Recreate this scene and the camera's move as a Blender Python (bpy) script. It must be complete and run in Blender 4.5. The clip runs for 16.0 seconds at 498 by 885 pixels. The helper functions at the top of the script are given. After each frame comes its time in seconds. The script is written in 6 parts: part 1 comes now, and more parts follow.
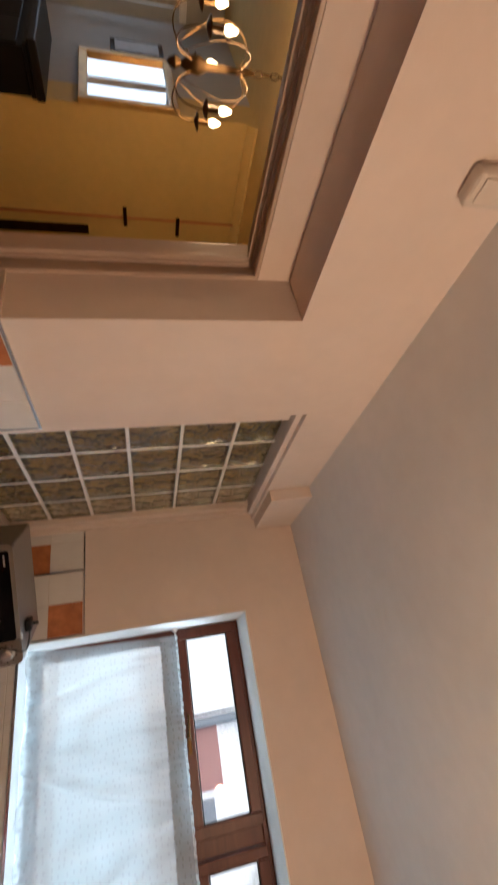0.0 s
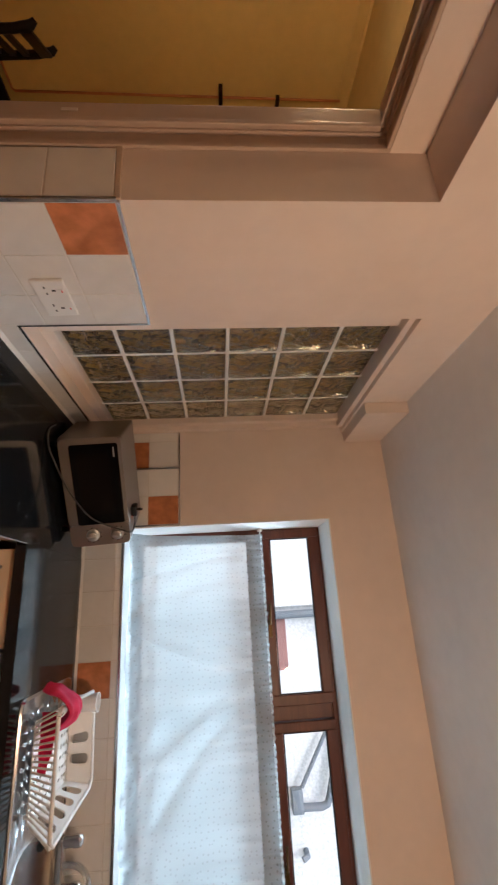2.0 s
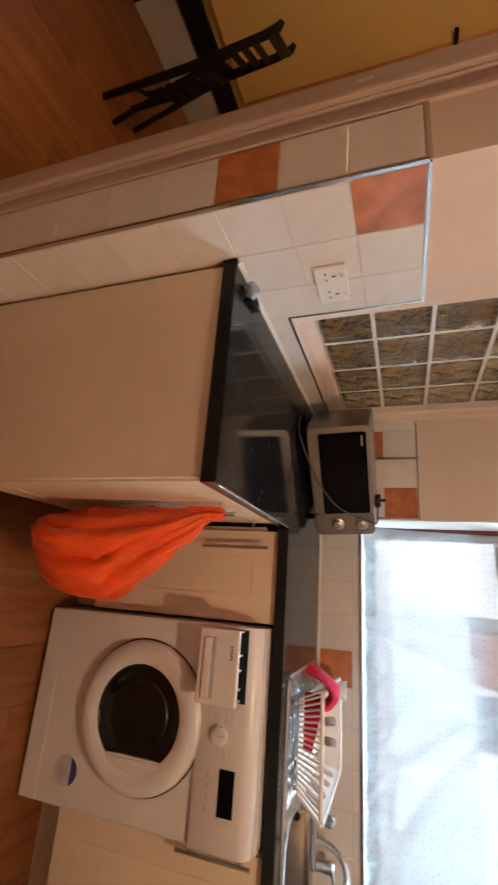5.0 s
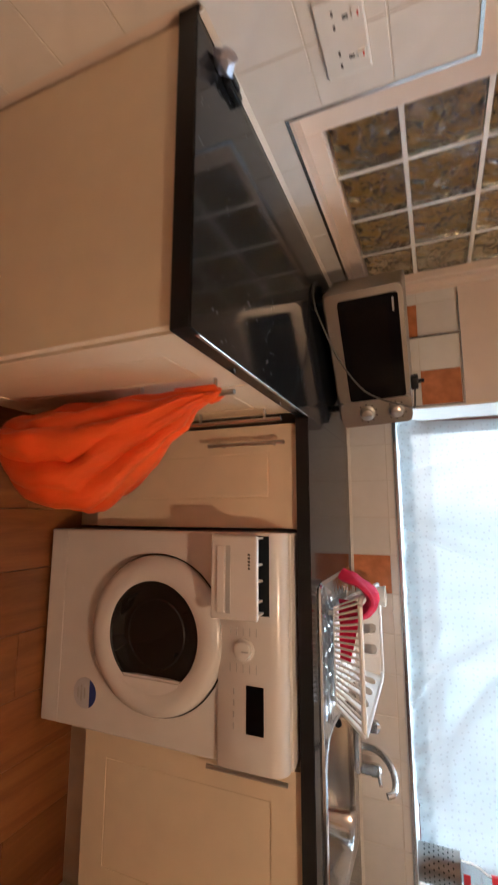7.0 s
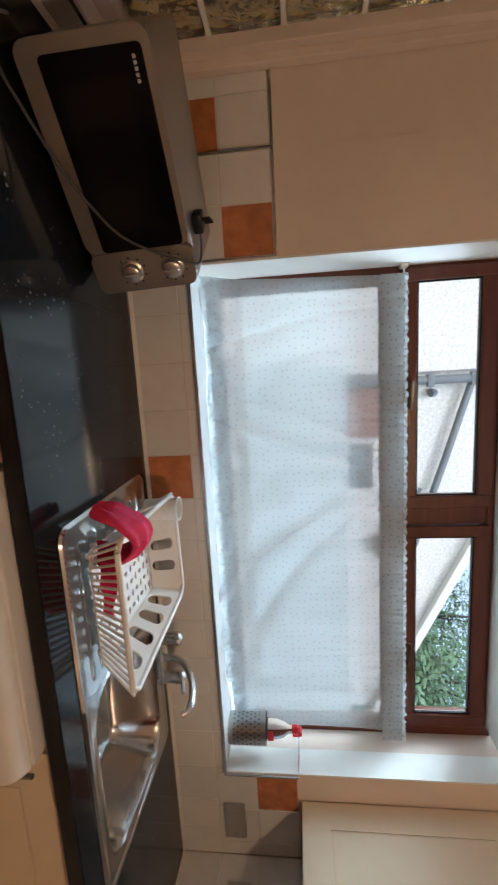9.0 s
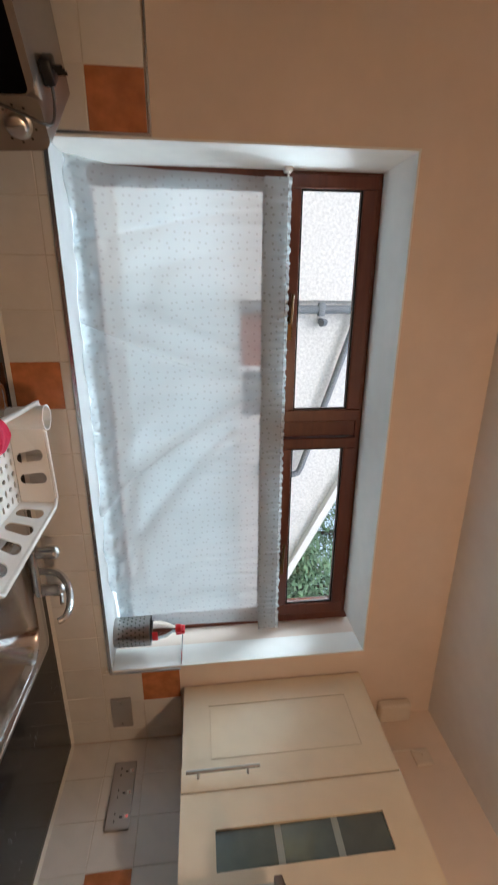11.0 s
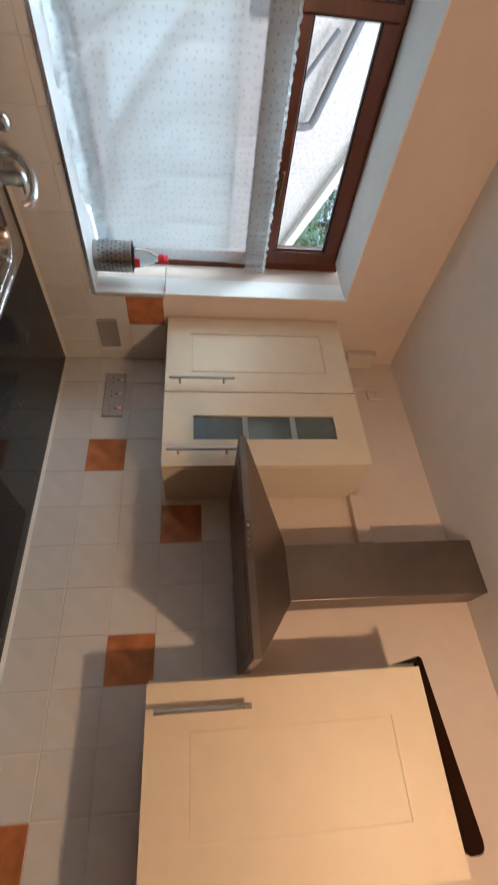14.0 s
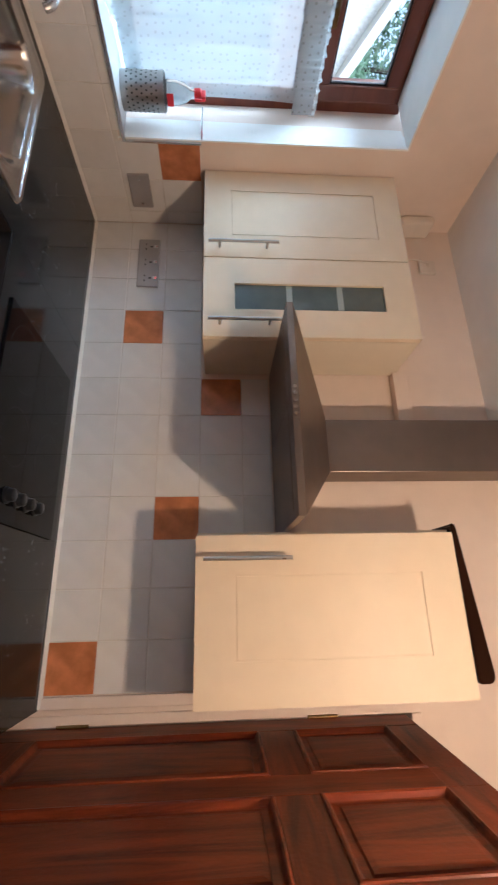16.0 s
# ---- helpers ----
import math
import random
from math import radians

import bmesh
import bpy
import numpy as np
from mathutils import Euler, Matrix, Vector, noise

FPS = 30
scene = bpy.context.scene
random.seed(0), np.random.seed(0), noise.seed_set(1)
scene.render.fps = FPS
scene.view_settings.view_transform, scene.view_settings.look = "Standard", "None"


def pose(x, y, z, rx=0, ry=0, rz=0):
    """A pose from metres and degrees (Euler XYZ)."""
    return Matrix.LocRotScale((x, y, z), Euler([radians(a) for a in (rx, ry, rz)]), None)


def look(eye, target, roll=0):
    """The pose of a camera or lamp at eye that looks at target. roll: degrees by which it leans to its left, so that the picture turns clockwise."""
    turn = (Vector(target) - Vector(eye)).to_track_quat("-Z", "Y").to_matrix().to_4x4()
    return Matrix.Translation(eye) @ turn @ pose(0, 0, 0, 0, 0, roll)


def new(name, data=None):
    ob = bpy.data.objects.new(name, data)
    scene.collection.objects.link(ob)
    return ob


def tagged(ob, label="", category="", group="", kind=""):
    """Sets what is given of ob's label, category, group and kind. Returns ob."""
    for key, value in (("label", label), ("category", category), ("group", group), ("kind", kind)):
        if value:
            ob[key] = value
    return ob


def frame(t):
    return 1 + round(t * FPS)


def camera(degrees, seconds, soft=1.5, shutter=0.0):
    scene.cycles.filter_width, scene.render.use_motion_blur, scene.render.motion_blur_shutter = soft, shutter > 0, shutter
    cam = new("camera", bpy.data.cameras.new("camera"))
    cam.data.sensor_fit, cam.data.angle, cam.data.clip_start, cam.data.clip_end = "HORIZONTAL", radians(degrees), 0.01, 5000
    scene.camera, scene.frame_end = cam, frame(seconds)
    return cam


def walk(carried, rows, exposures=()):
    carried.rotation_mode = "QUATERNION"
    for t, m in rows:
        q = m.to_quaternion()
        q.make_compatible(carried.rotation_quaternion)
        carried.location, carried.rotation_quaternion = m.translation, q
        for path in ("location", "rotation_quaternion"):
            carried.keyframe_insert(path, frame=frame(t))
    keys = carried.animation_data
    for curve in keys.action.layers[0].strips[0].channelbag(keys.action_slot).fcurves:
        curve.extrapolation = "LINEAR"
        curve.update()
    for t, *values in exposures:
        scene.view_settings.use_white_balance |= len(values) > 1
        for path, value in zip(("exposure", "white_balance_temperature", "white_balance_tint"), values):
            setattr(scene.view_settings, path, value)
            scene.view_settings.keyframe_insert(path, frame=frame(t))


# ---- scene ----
cam = camera(58.9, 16.0, soft=2.0, shutter=0.4)
PATH = [
    (0, (0.791, 0.342, 1.627), (-0.169, 2.025, 2.125), 86.5),
    (0.5, (0.82, 0.376, 1.623), (0.098, 2.179, 2.1), 86.4),
    (1, (0.823, 0.384, 1.595), (0.127, 2.212, 2.015), 86.7),
    (1.5, (0.816, 0.386, 1.569), (0.132, 2.241, 1.87), 87.5),
    (2, (0.811, 0.392, 1.541), (0.146, 2.273, 1.694), 88.0),
    (2.5, (0.804, 0.403, 1.494), (0.145, 2.291, 1.511), 88.1),
    (3, (0.803, 0.411, 1.455), (0.146, 2.297, 1.344), 88.1),
    (3.5, (0.798, 0.419, 1.426), (0.15, 2.299, 1.211), 88.0),
    (4, (0.798, 0.427, 1.389), (0.154, 2.292, 1.065), 88.1),
    (4.5, (0.8, 0.43, 1.336), (0.163, 2.264, 0.859), 88.1),
    (5, (0.803, 0.421, 1.279), (0.18, 2.208, 0.632), 87.9),
    (5.2, (0.803, 0.417, 1.254), (0.187, 2.18, 0.538), 87.8),
    (7.3, (0.873, 0.829, 1.227), (0.715, 2.668, 0.455), 86.0),
    (7.5, (0.84, 0.906, 1.24), (0.838, 2.754, 0.477), 86.3),
    (8, (0.759, 1.1, 1.298), (1.122, 2.962, 0.663), 85.9),
    (8.2, (0.772, 1.138, 1.331), (1.124, 3.022, 0.764), 86.2),
    (8.5, (0.764, 1.185, 1.364), (1.111, 3.111, 0.950), 87.3),
    (9, (0.76, 1.212, 1.402), (1.107, 3.168, 1.173), 87.9),
    (9.5, (0.764, 1.218, 1.445), (1.087, 3.191, 1.393), 88.7),
    (9.7, (0.771, 1.214, 1.465), (1.068, 3.192, 1.503), 88.5),
    (11.8, (0.9, 1.193, 1.466), (1.827, 2.949, 1.703), 88.9),
    (12, (0.922, 1.181, 1.468), (1.92, 2.898, 1.7), 89.2),
    (12.5, (0.96, 1.178, 1.472), (2.196, 2.734, 1.701), 89.5),
    (13, (0.996, 1.16, 1.466), (2.38, 2.584, 1.703), 90.2),
    (13.5, (1.036, 1.143, 1.471), (2.557, 2.419, 1.71), 90.0),
    (14, (1.064, 1.123, 1.476), (2.73, 2.204, 1.716), 89.9),
    (14.5, (1.088, 1.086, 1.475), (2.87, 1.962, 1.715), 89.6),
    (15, (1.102, 1.051, 1.469), (2.959, 1.753, 1.709), 89.5),
    (15.5, (1.105, 1.057, 1.466), (2.975, 1.731, 1.696), 89.8),
    (16, (1.117, 1.067, 1.415), (2.999, 1.73, 1.551), 90.0),
]
EXPOSURES = [(0.0, 0.46, 5750, 12), (0.5, 0.22, 5750, 12), (1.5, 0.33, 5750, 12), (3.0, 0.52, 5750, 12), (4.0, 0.63, 5800, 13), (5.0, 0.86, 5850, 14), (7.5, 0.70, 5750, 12),
             (8.5, 0.32, 5750, 11), (9.0, 0.17, 5850, 10), (9.7, 0.18, 5950, 11), (12.0, 0.0, 6150, 13), (13.5, 0.10, 6100, 13), (15.0, 0.59, 5450, 12), (16.0, 0.67, 5250, 11)]
walk(cam, [(t, look(eye, target, roll)) for t, eye, target, roll in PATH], EXPOSURES)

# ---- world and lights ----
world = bpy.data.worlds.new("overcast_sky")
scene.world = world
world.use_nodes = True
wn = world.node_tree
sky = wn.nodes.new("ShaderNodeTexSky")
sky.sky_type = 'NISHITA'
sky.sun_disc = False
sky.sun_elevation = radians(48)
sky.sun_rotation = radians(200)
sky.dust_density = 4.0
cloud = wn.nodes.new("ShaderNodeMix")          # white overcast veil over the clear sky
cloud.data_type, cloud.blend_type = 'RGBA', 'ADD'
cloud.inputs["Factor"].default_value = 1.0
cloud.inputs["B"].default_value = (4.6, 5.4, 6.1, 1)
wn.links.new(sky.outputs[0], cloud.inputs["A"])
wn.links.new(cloud.outputs["Result"], wn.nodes["Background"].inputs[0])
wn.nodes["Background"].inputs[1].default_value = 0.125


def lamp(name, kind, energy, color, m, **kw):
    data = bpy.data.lights.new(name, kind)
    data.energy, data.color = energy, color
    for key, value in kw.items():
        if key == "radius":
            data.shadow_soft_size = value
        elif key == "angle":
            data.angle = value
        elif key == "size":
            data.shape, data.size, data.size_y = 'RECTANGLE', value[0], value[1]
    ob = new(name, data)
    ob.matrix_world = m
    return ob


# hazy sun over the garden, sky light from above the window, and the pendant over the kitchen floor
lamp("sun", 'SUN', 0.85, (1.0, 0.96, 0.90), look((0, -6, 9), (2, 4, 0)), angle=radians(12))
# added area lamp, unseen outside above the window, standing in for the sky
lamp("window_daylight", 'AREA', 150.0, (0.77, 0.93, 0.97), look((1.36, 3.75, 3.12), (1.30, 1.2, 0.95)), size=(2.6, 1.3))
BULB = (1.46, 0.785, 2.138)
lamp("pendant_bulb_light", 'POINT', 24.5, (1.0, 0.65, 0.37), Matrix.Translation(BULB), radius=0.03)

# ---- materials ----
MATS = {}


def material(name, color, rough=0.6, metal=0.0, scale=18.0, vary=0.08, bump=0.0, bump_scale=120.0, spec=0.5,
             stain=0.0, piece=0.0, stretch=(1, 1, 1), coat=0.0):
    """A painted, stone, wood or metal surface: fine grain, broad stains, small relief and per-piece variation."""
    m = bpy.data.materials.new(name)
    m.use_nodes = True
    nt = m.node_tree
    N, L = nt.nodes, nt.links
    b = N["Principled BSDF"]
    b.inputs["Roughness"].default_value = rough
    b.inputs["Metallic"].default_value = metal
    b.inputs["Specular IOR Level"].default_value = spec
    b.inputs["Coat Weight"].default_value = coat
    co = N.new("ShaderNodeTexCoord")
    mp = N.new("ShaderNodeMapping")
    mp.inputs["Scale"].default_value = stretch
    L.new(co.outputs["Object"], mp.inputs[0])
    n1 = N.new("ShaderNodeTexNoise")
    n1.inputs["Scale"].default_value = scale
    n1.inputs["Detail"].default_value = 6
    L.new(mp.outputs[0], n1.inputs["Vector"])
    n2 = N.new("ShaderNodeTexNoise")
    n2.inputs["Scale"].default_value = 2.3
    n2.inputs["Detail"].default_value = 3
    L.new(mp.outputs[0], n2.inputs["Vector"])
    ramp = N.new("ShaderNodeMapRange")
    ramp.inputs["From Min"].default_value, ramp.inputs["From Max"].default_value = 0.3, 0.7
    ramp.inputs["To Min"].default_value, ramp.inputs["To Max"].default_value = 1 - vary, 1 + vary
    L.new(n1.outputs["Fac"], ramp.inputs["Value"])
    ramp2 = N.new("ShaderNodeMapRange")
    ramp2.inputs["From Min"].default_value, ramp2.inputs["From Max"].default_value = 0.3, 0.7
    ramp2.inputs["To Min"].default_value, ramp2.inputs["To Max"].default_value = 1 - stain, 1 + stain * 0.4
    L.new(n2.outputs["Fac"], ramp2.inputs["Value"])
    mul = N.new("ShaderNodeMath")
    mul.operation = 'MULTIPLY'
    L.new(ramp.outputs[0], mul.inputs[0])
    L.new(ramp2.outputs[0], mul.inputs[1])
    last = mul
    if piece:
        info = N.new("ShaderNodeObjectInfo")
        pr = N.new("ShaderNodeMapRange")
        pr.inputs["To Min"].default_value, pr.inputs["To Max"].default_value = 1 - piece, 1 + piece * 0.5
        L.new(info.outputs["Random"], pr.inputs["Value"])
        last = N.new("ShaderNodeMath")
        last.operation = 'MULTIPLY'
        L.new(mul.outputs[0], last.inputs[0])
        L.new(pr.outputs[0], last.inputs[1])
    hsv = N.new("ShaderNodeHueSaturation")
    hsv.inputs["Color"].default_value = (*color, 1)
    L.new(last.outputs[0], hsv.inputs["Value"])
    L.new(hsv.outputs[0], b.inputs["Base Color"])
    rr = N.new("ShaderNodeMapRange")
    rr.inputs["To Min"].default_value, rr.inputs["To Max"].default_value = max(0.02, rough * 0.8), min(1, rough * 1.2)
    L.new(n2.outputs["Fac"], rr.inputs["Value"])
    L.new(rr.outputs[0], b.inputs["Roughness"])
    if bump:
        n3 = N.new("ShaderNodeTexNoise")
        n3.inputs["Scale"].default_value = bump_scale
        n3.inputs["Detail"].default_value = 4
        L.new(mp.outputs[0], n3.inputs["Vector"])
        bp = N.new("ShaderNodeBump")
        bp.inputs["Strength"].default_value = bump
        bp.inputs["Distance"].default_value = 0.004
        L.new(n3.outputs["Fac"], bp.inputs["Height"])
        L.new(bp.outputs[0], b.inputs["Normal"])
    MATS[name] = m
    return m


def wood(name, dark, light, rough=0.45, axis=1, scale=9.0, piece=0.0, coat=0.0):
    """Wood with grain running along one axis."""
    m = material(name, light, rough=rough, scale=60, vary=0.05, bump=0.12, bump_scale=90, coat=coat)
    nt = m.node_tree
    N, L = nt.nodes, nt.links
    st = [scale, scale, scale]
    st[axis] = scale * 0.09
    co = N.new("ShaderNodeTexCoord")
    mp = N.new("ShaderNodeMapping")
    mp.inputs["Scale"].default_value = st
    L.new(co.outputs["Object"], mp.inputs[0])
    if piece:
        info = N.new("ShaderNodeObjectInfo")
        sc = N.new("ShaderNodeVectorMath")
        sc.operation = 'SCALE'
        sc.inputs[0].default_value = (37.0, 17.0, 23.0)
        L.new(info.outputs["Random"], sc.inputs["Scale"])
        L.new(sc.outputs[0], mp.inputs["Location"])
    n = N.new("ShaderNodeTexNoise")
    n.inputs["Scale"].default_value = 3.0
    n.inputs["Detail"].default_value = 8
    n.inputs["Roughness"].default_value = 0.65
    n.inputs["Distortion"].default_value = 0.8
    L.new(mp.outputs[0], n.inputs["Vector"])
    cr = N.new("ShaderNodeValToRGB")
    cr.color_ramp.elements[0].position, cr.color_ramp.elements[1].position = 0.32, 0.68
    cr.color_ramp.elements[0].color, cr.color_ramp.elements[1].color = (*dark, 1), (*light, 1)
    L.new(n.outputs["Fac"], cr.inputs[0])
    out = cr.outputs[0]
    if piece:
        hs = N.new("ShaderNodeHueSaturation")
        pr = N.new("ShaderNodeMapRange")
        pr.inputs["To Min"].default_value, pr.inputs["To Max"].default_value = 1 - piece, 1 + piece
        L.new(info.outputs["Random"], pr.inputs["Value"])
        L.new(pr.outputs[0], hs.inputs["Value"])
        L.new(out, hs.inputs["Color"])
        out = hs.outputs[0]
    L.new(out, N["Principled BSDF"].inputs["Base Color"])
    return m


def glassy(name, color=(1, 1, 1), rough=0.0, ior=1.45, bump=0.0, bump_scale=20.0):
    m = bpy.data.materials.new(name)
    m.use_nodes = True
    N, L = m.node_tree.nodes, m.node_tree.links
    b = N["Principled BSDF"]
    b.inputs["Base Color"].default_value = (*color, 1)
    b.inputs["Roughness"].default_value = rough
    b.inputs["Transmission Weight"].default_value = 1.0
    b.inputs["IOR"].default_value = ior
    if bump:
        co = N.new("ShaderNodeTexCoord")
        n = N.new("ShaderNodeTexNoise")
        n.inputs["Scale"].default_value = bump_scale
        n.inputs["Detail"].default_value = 1.0
        n.inputs["Distortion"].default_value = 2.2
        L.new(co.outputs["Object"], n.inputs["Vector"])
        bp = N.new("ShaderNodeBump")
        bp.inputs["Strength"].default_value = bump
        bp.inputs["Distance"].default_value = 0.03
        L.new(n.outputs["Fac"], bp.inputs["Height"])
        L.new(bp.outputs[0], b.inputs["Normal"])
    MATS[name] = m
    return m


def glow(name, color, strength):
    m = bpy.data.materials.new(name)
    m.use_nodes = True
    b = m.node_tree.nodes["Principled BSDF"]
    b.inputs["Base Color"].default_value = (*color, 1)
    b.inputs["Emission Color"].default_value = (*color, 1)
    b.inputs["Emission Strength"].default_value = strength
    MATS[name] = m
    return m


WALL = material("cream_wall_paint", (0.78, 0.66, 0.575), 0.75, vary=0.02, stain=0.06, bump=0.10, bump_scale=70)
CEIL = material("ceiling_emulsion", (0.79, 0.77, 0.745), 0.9, vary=0.02, stain=0.06, bump=0.08, bump_scale=50)
REVEAL = material("white_reveal_paint", (0.87, 0.865, 0.835), 0.6, vary=0.02, stain=0.05, bump=0.10, bump_scale=60)
SILL = material("pale_glazed_sill", (0.60, 0.62, 0.63), 0.5, vary=0.03, stain=0.06)
TRIM = material("cream_gloss_trim", (0.55, 0.42, 0.33), 0.34, vary=0.03, stain=0.08, spec=0.5)
TILE = material("cream_wall_tile", (0.78, 0.755, 0.72), 0.18, vary=0.03, stain=0.03, piece=0.04, bump=0.05, bump_scale=25)
TERRA = material("terracotta_wall_tile", (0.60, 0.22, 0.085), 0.22, scale=22, vary=0.22, stain=0.25, piece=0.1, bump=0.05, bump_scale=25)
GROUT = material("tile_grout", (0.70, 0.66, 0.60), 0.9, vary=0.06, stain=0.08)
CHROME = material("brushed_metal_trim", (0.62, 0.62, 0.62), 0.25, 1.0, vary=0.04)
STEEL = material("brushed_steel", (0.52, 0.51, 0.49), 0.30, 1.0, scale=40, vary=0.06, stretch=(1, 14, 14))
HOODSTEEL = material("hood_steel", (0.265, 0.215, 0.185), 0.42, 1.0, scale=8, vary=0.10, stain=0.22)
SINKSTEEL = material("sink_steel", (0.56, 0.55, 0.54), 0.17, 1.0, scale=50, vary=0.05, stretch=(8, 1, 1))
CREAMDOOR = material("cream_cabinet_foil", (0.78, 0.658, 0.49), 0.48, spec=0.32, vary=0.02, stain=0.03)
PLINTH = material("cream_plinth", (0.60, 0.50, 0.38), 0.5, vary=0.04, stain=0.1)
CARCASS = material("cream_carcass_board", (0.74, 0.66, 0.52), 0.5, vary=0.02, stain=0.03)
SEAL = material("white_sealant", (0.72, 0.68, 0.62), 0.5, vary=0.04)
VENTPL = material("painted_over_plastic", (0.70, 0.62, 0.54), 0.5, vary=0.03)
WHITEPL = material("white_plastic", (0.80, 0.79, 0.76), 0.35, vary=0.02, stain=0.02)
ENAMEL = material("white_enamel", (0.72, 0.70, 0.68), 0.25, vary=0.015, stain=0.02, coat=0.3)
BLACKPL = material("black_plastic", (0.012, 0.012, 0.013), 0.35, vary=0.1, spec=0.2)
BLACKGL = material("black_glass", (0.004, 0.004, 0.005), 0.06, vary=0.05, spec=0.22)
ZONE = material("hob_zone_print", (0.009, 0.009, 0.010), 0.12, spec=0.35)
for dark in (BLACKGL, ZONE):
    dark.node_tree.nodes["Principled BSDF"].inputs["IOR"].default_value = 1.26
GREYPL = material("grey_print", (0.45, 0.45, 0.45), 0.5)
FLEX = material("dark_grey_flex", (0.05, 0.05, 0.05), 0.45)
PINK = material("pink_shutter_paint", (0.30, 0.15, 0.13), 0.7, vary=0.1)
REDCLOTH = material("red_cloth", (0.66, 0.022, 0.095), 0.9, scale=40, vary=0.1, bump=0.5, bump_scale=220)
BAG = material("orange_bag_film", (0.86, 0.105, 0.010), 0.33, scale=9, vary=0.12, stain=0.16, bump=1.0, bump_scale=22, stretch=(1.6, 1.6, 0.5))
BAG.node_tree.nodes["Principled BSDF"].inputs["Subsurface Weight"].default_value = 0.25
BAG.node_tree.nodes["Principled BSDF"].inputs["Subsurface Scale"].default_value = 0.02
MAHOG = wood("mahogany", (0.040, 0.0058, 0.0014), (0.205, 0.037, 0.0080), rough=0.42, axis=2, scale=7)
MAHOG.node_tree.nodes["Principled BSDF"].inputs["IOR"].default_value = 1.25
MAHOGRAIL = wood("mahogany_rail", (0.040, 0.0058, 0.0014), (0.205, 0.037, 0.0080), rough=0.42, axis=0, scale=7)
MAHOGRAIL.node_tree.nodes["Principled BSDF"].inputs["IOR"].default_value = 1.25
WINWOOD = wood("mahogany_window", (0.080, 0.017, 0.008), (0.135, 0.033, 0.014), rough=0.38, axis=0, scale=6)
FLOORW = wood("laminate_floor", (0.15, 0.043, 0.011), (0.265, 0.100, 0.029), rough=0.32, axis=1, scale=6, piece=0.16)
BLACKWOOD = material("black_stained_wood", (0.008, 0.006, 0.005), 0.4, spec=0.2, vary=0.15, stretch=(1, 1, 0.1))
DARKWOOD = material("dark_brown_wood", (0.018, 0.007, 0.0035), 0.18, spec=0.12, vary=0.2, stretch=(1, 0.15, 1))
YELLOW = material("ochre_wall_paint", (0.64, 0.45, 0.15), 0.75, vary=0.03, stain=0.08, bump=0.08, bump_scale=60)
GREYWALL = material("grey_wall_paint", (0.46, 0.45, 0.42), 0.8, vary=0.03, stain=0.08)
COPPER = material("copper_pipe", (0.60, 0.26, 0.12), 0.35, 1.0, vary=0.1)
GILT = material("gilt_frame", (0.50, 0.30, 0.10), 0.4, 0.6, vary=0.15)
OLDBRASS = material("dark_antique_brass", (0.11, 0.065, 0.028), 0.4, 1.0, vary=0.2)
BRASS = material("antique_brass", (0.27, 0.17, 0.07), 0.38, 1.0, vary=0.15)
SILVER = material("mirror_silver", (0.9, 0.9, 0.9), 0.02, 1.0, vary=0.0)
RENDERW = material("white_render", (0.70, 0.695, 0.68), 0.9, scale=34, vary=0.16, bump=1.0, bump_scale=40)
BOARDS = material("weathered_boards", (0.43, 0.43, 0.425), 0.8, vary=0.12, piece=0.2, stretch=(1, 1, 0.1))
GUTTER = material("grey_gutter_plastic", (0.16, 0.18, 0.20), 0.5, vary=0.1)
GRASS = material("garden_ground", (0.10, 0.13, 0.05), 0.9, vary=0.3)
LEAF = material("leaf_green", (0.15, 0.27, 0.14), 0.6, vary=0.4, piece=0.3)
BARK = material("tree_bark", (0.10, 0.07, 0.05), 0.9, vary=0.3)
PANE = glassy("window_glass", rough=0.0)
BLOCK = glassy("wavy_block_glass", (0.66, 0.69, 0.60), 0.22, 1.45, bump=1.0, bump_scale=10.0)
CLEARPL = glassy("clear_bottle", (0.95, 0.97, 0.97), 0.05, 1.2)
SHELF = material("frosted_shelf_edge", (0.33, 0.38, 0.37), 0.3)
DINCEIL = material("warm_dining_ceiling", (0.64, 0.46, 0.17), 0.9, vary=0.03, stain=0.06)
FROST = material("smoked_cabinet_glass", (0.10, 0.13, 0.13), 0.12, vary=0.1, spec=0.6)
GLOW = glow("candle_bulb_glass", (1.0, 0.74, 0.38), 7.0)
REDGLOW = glow("red_neon", (1.0, 0.05, 0.04), 4.0)


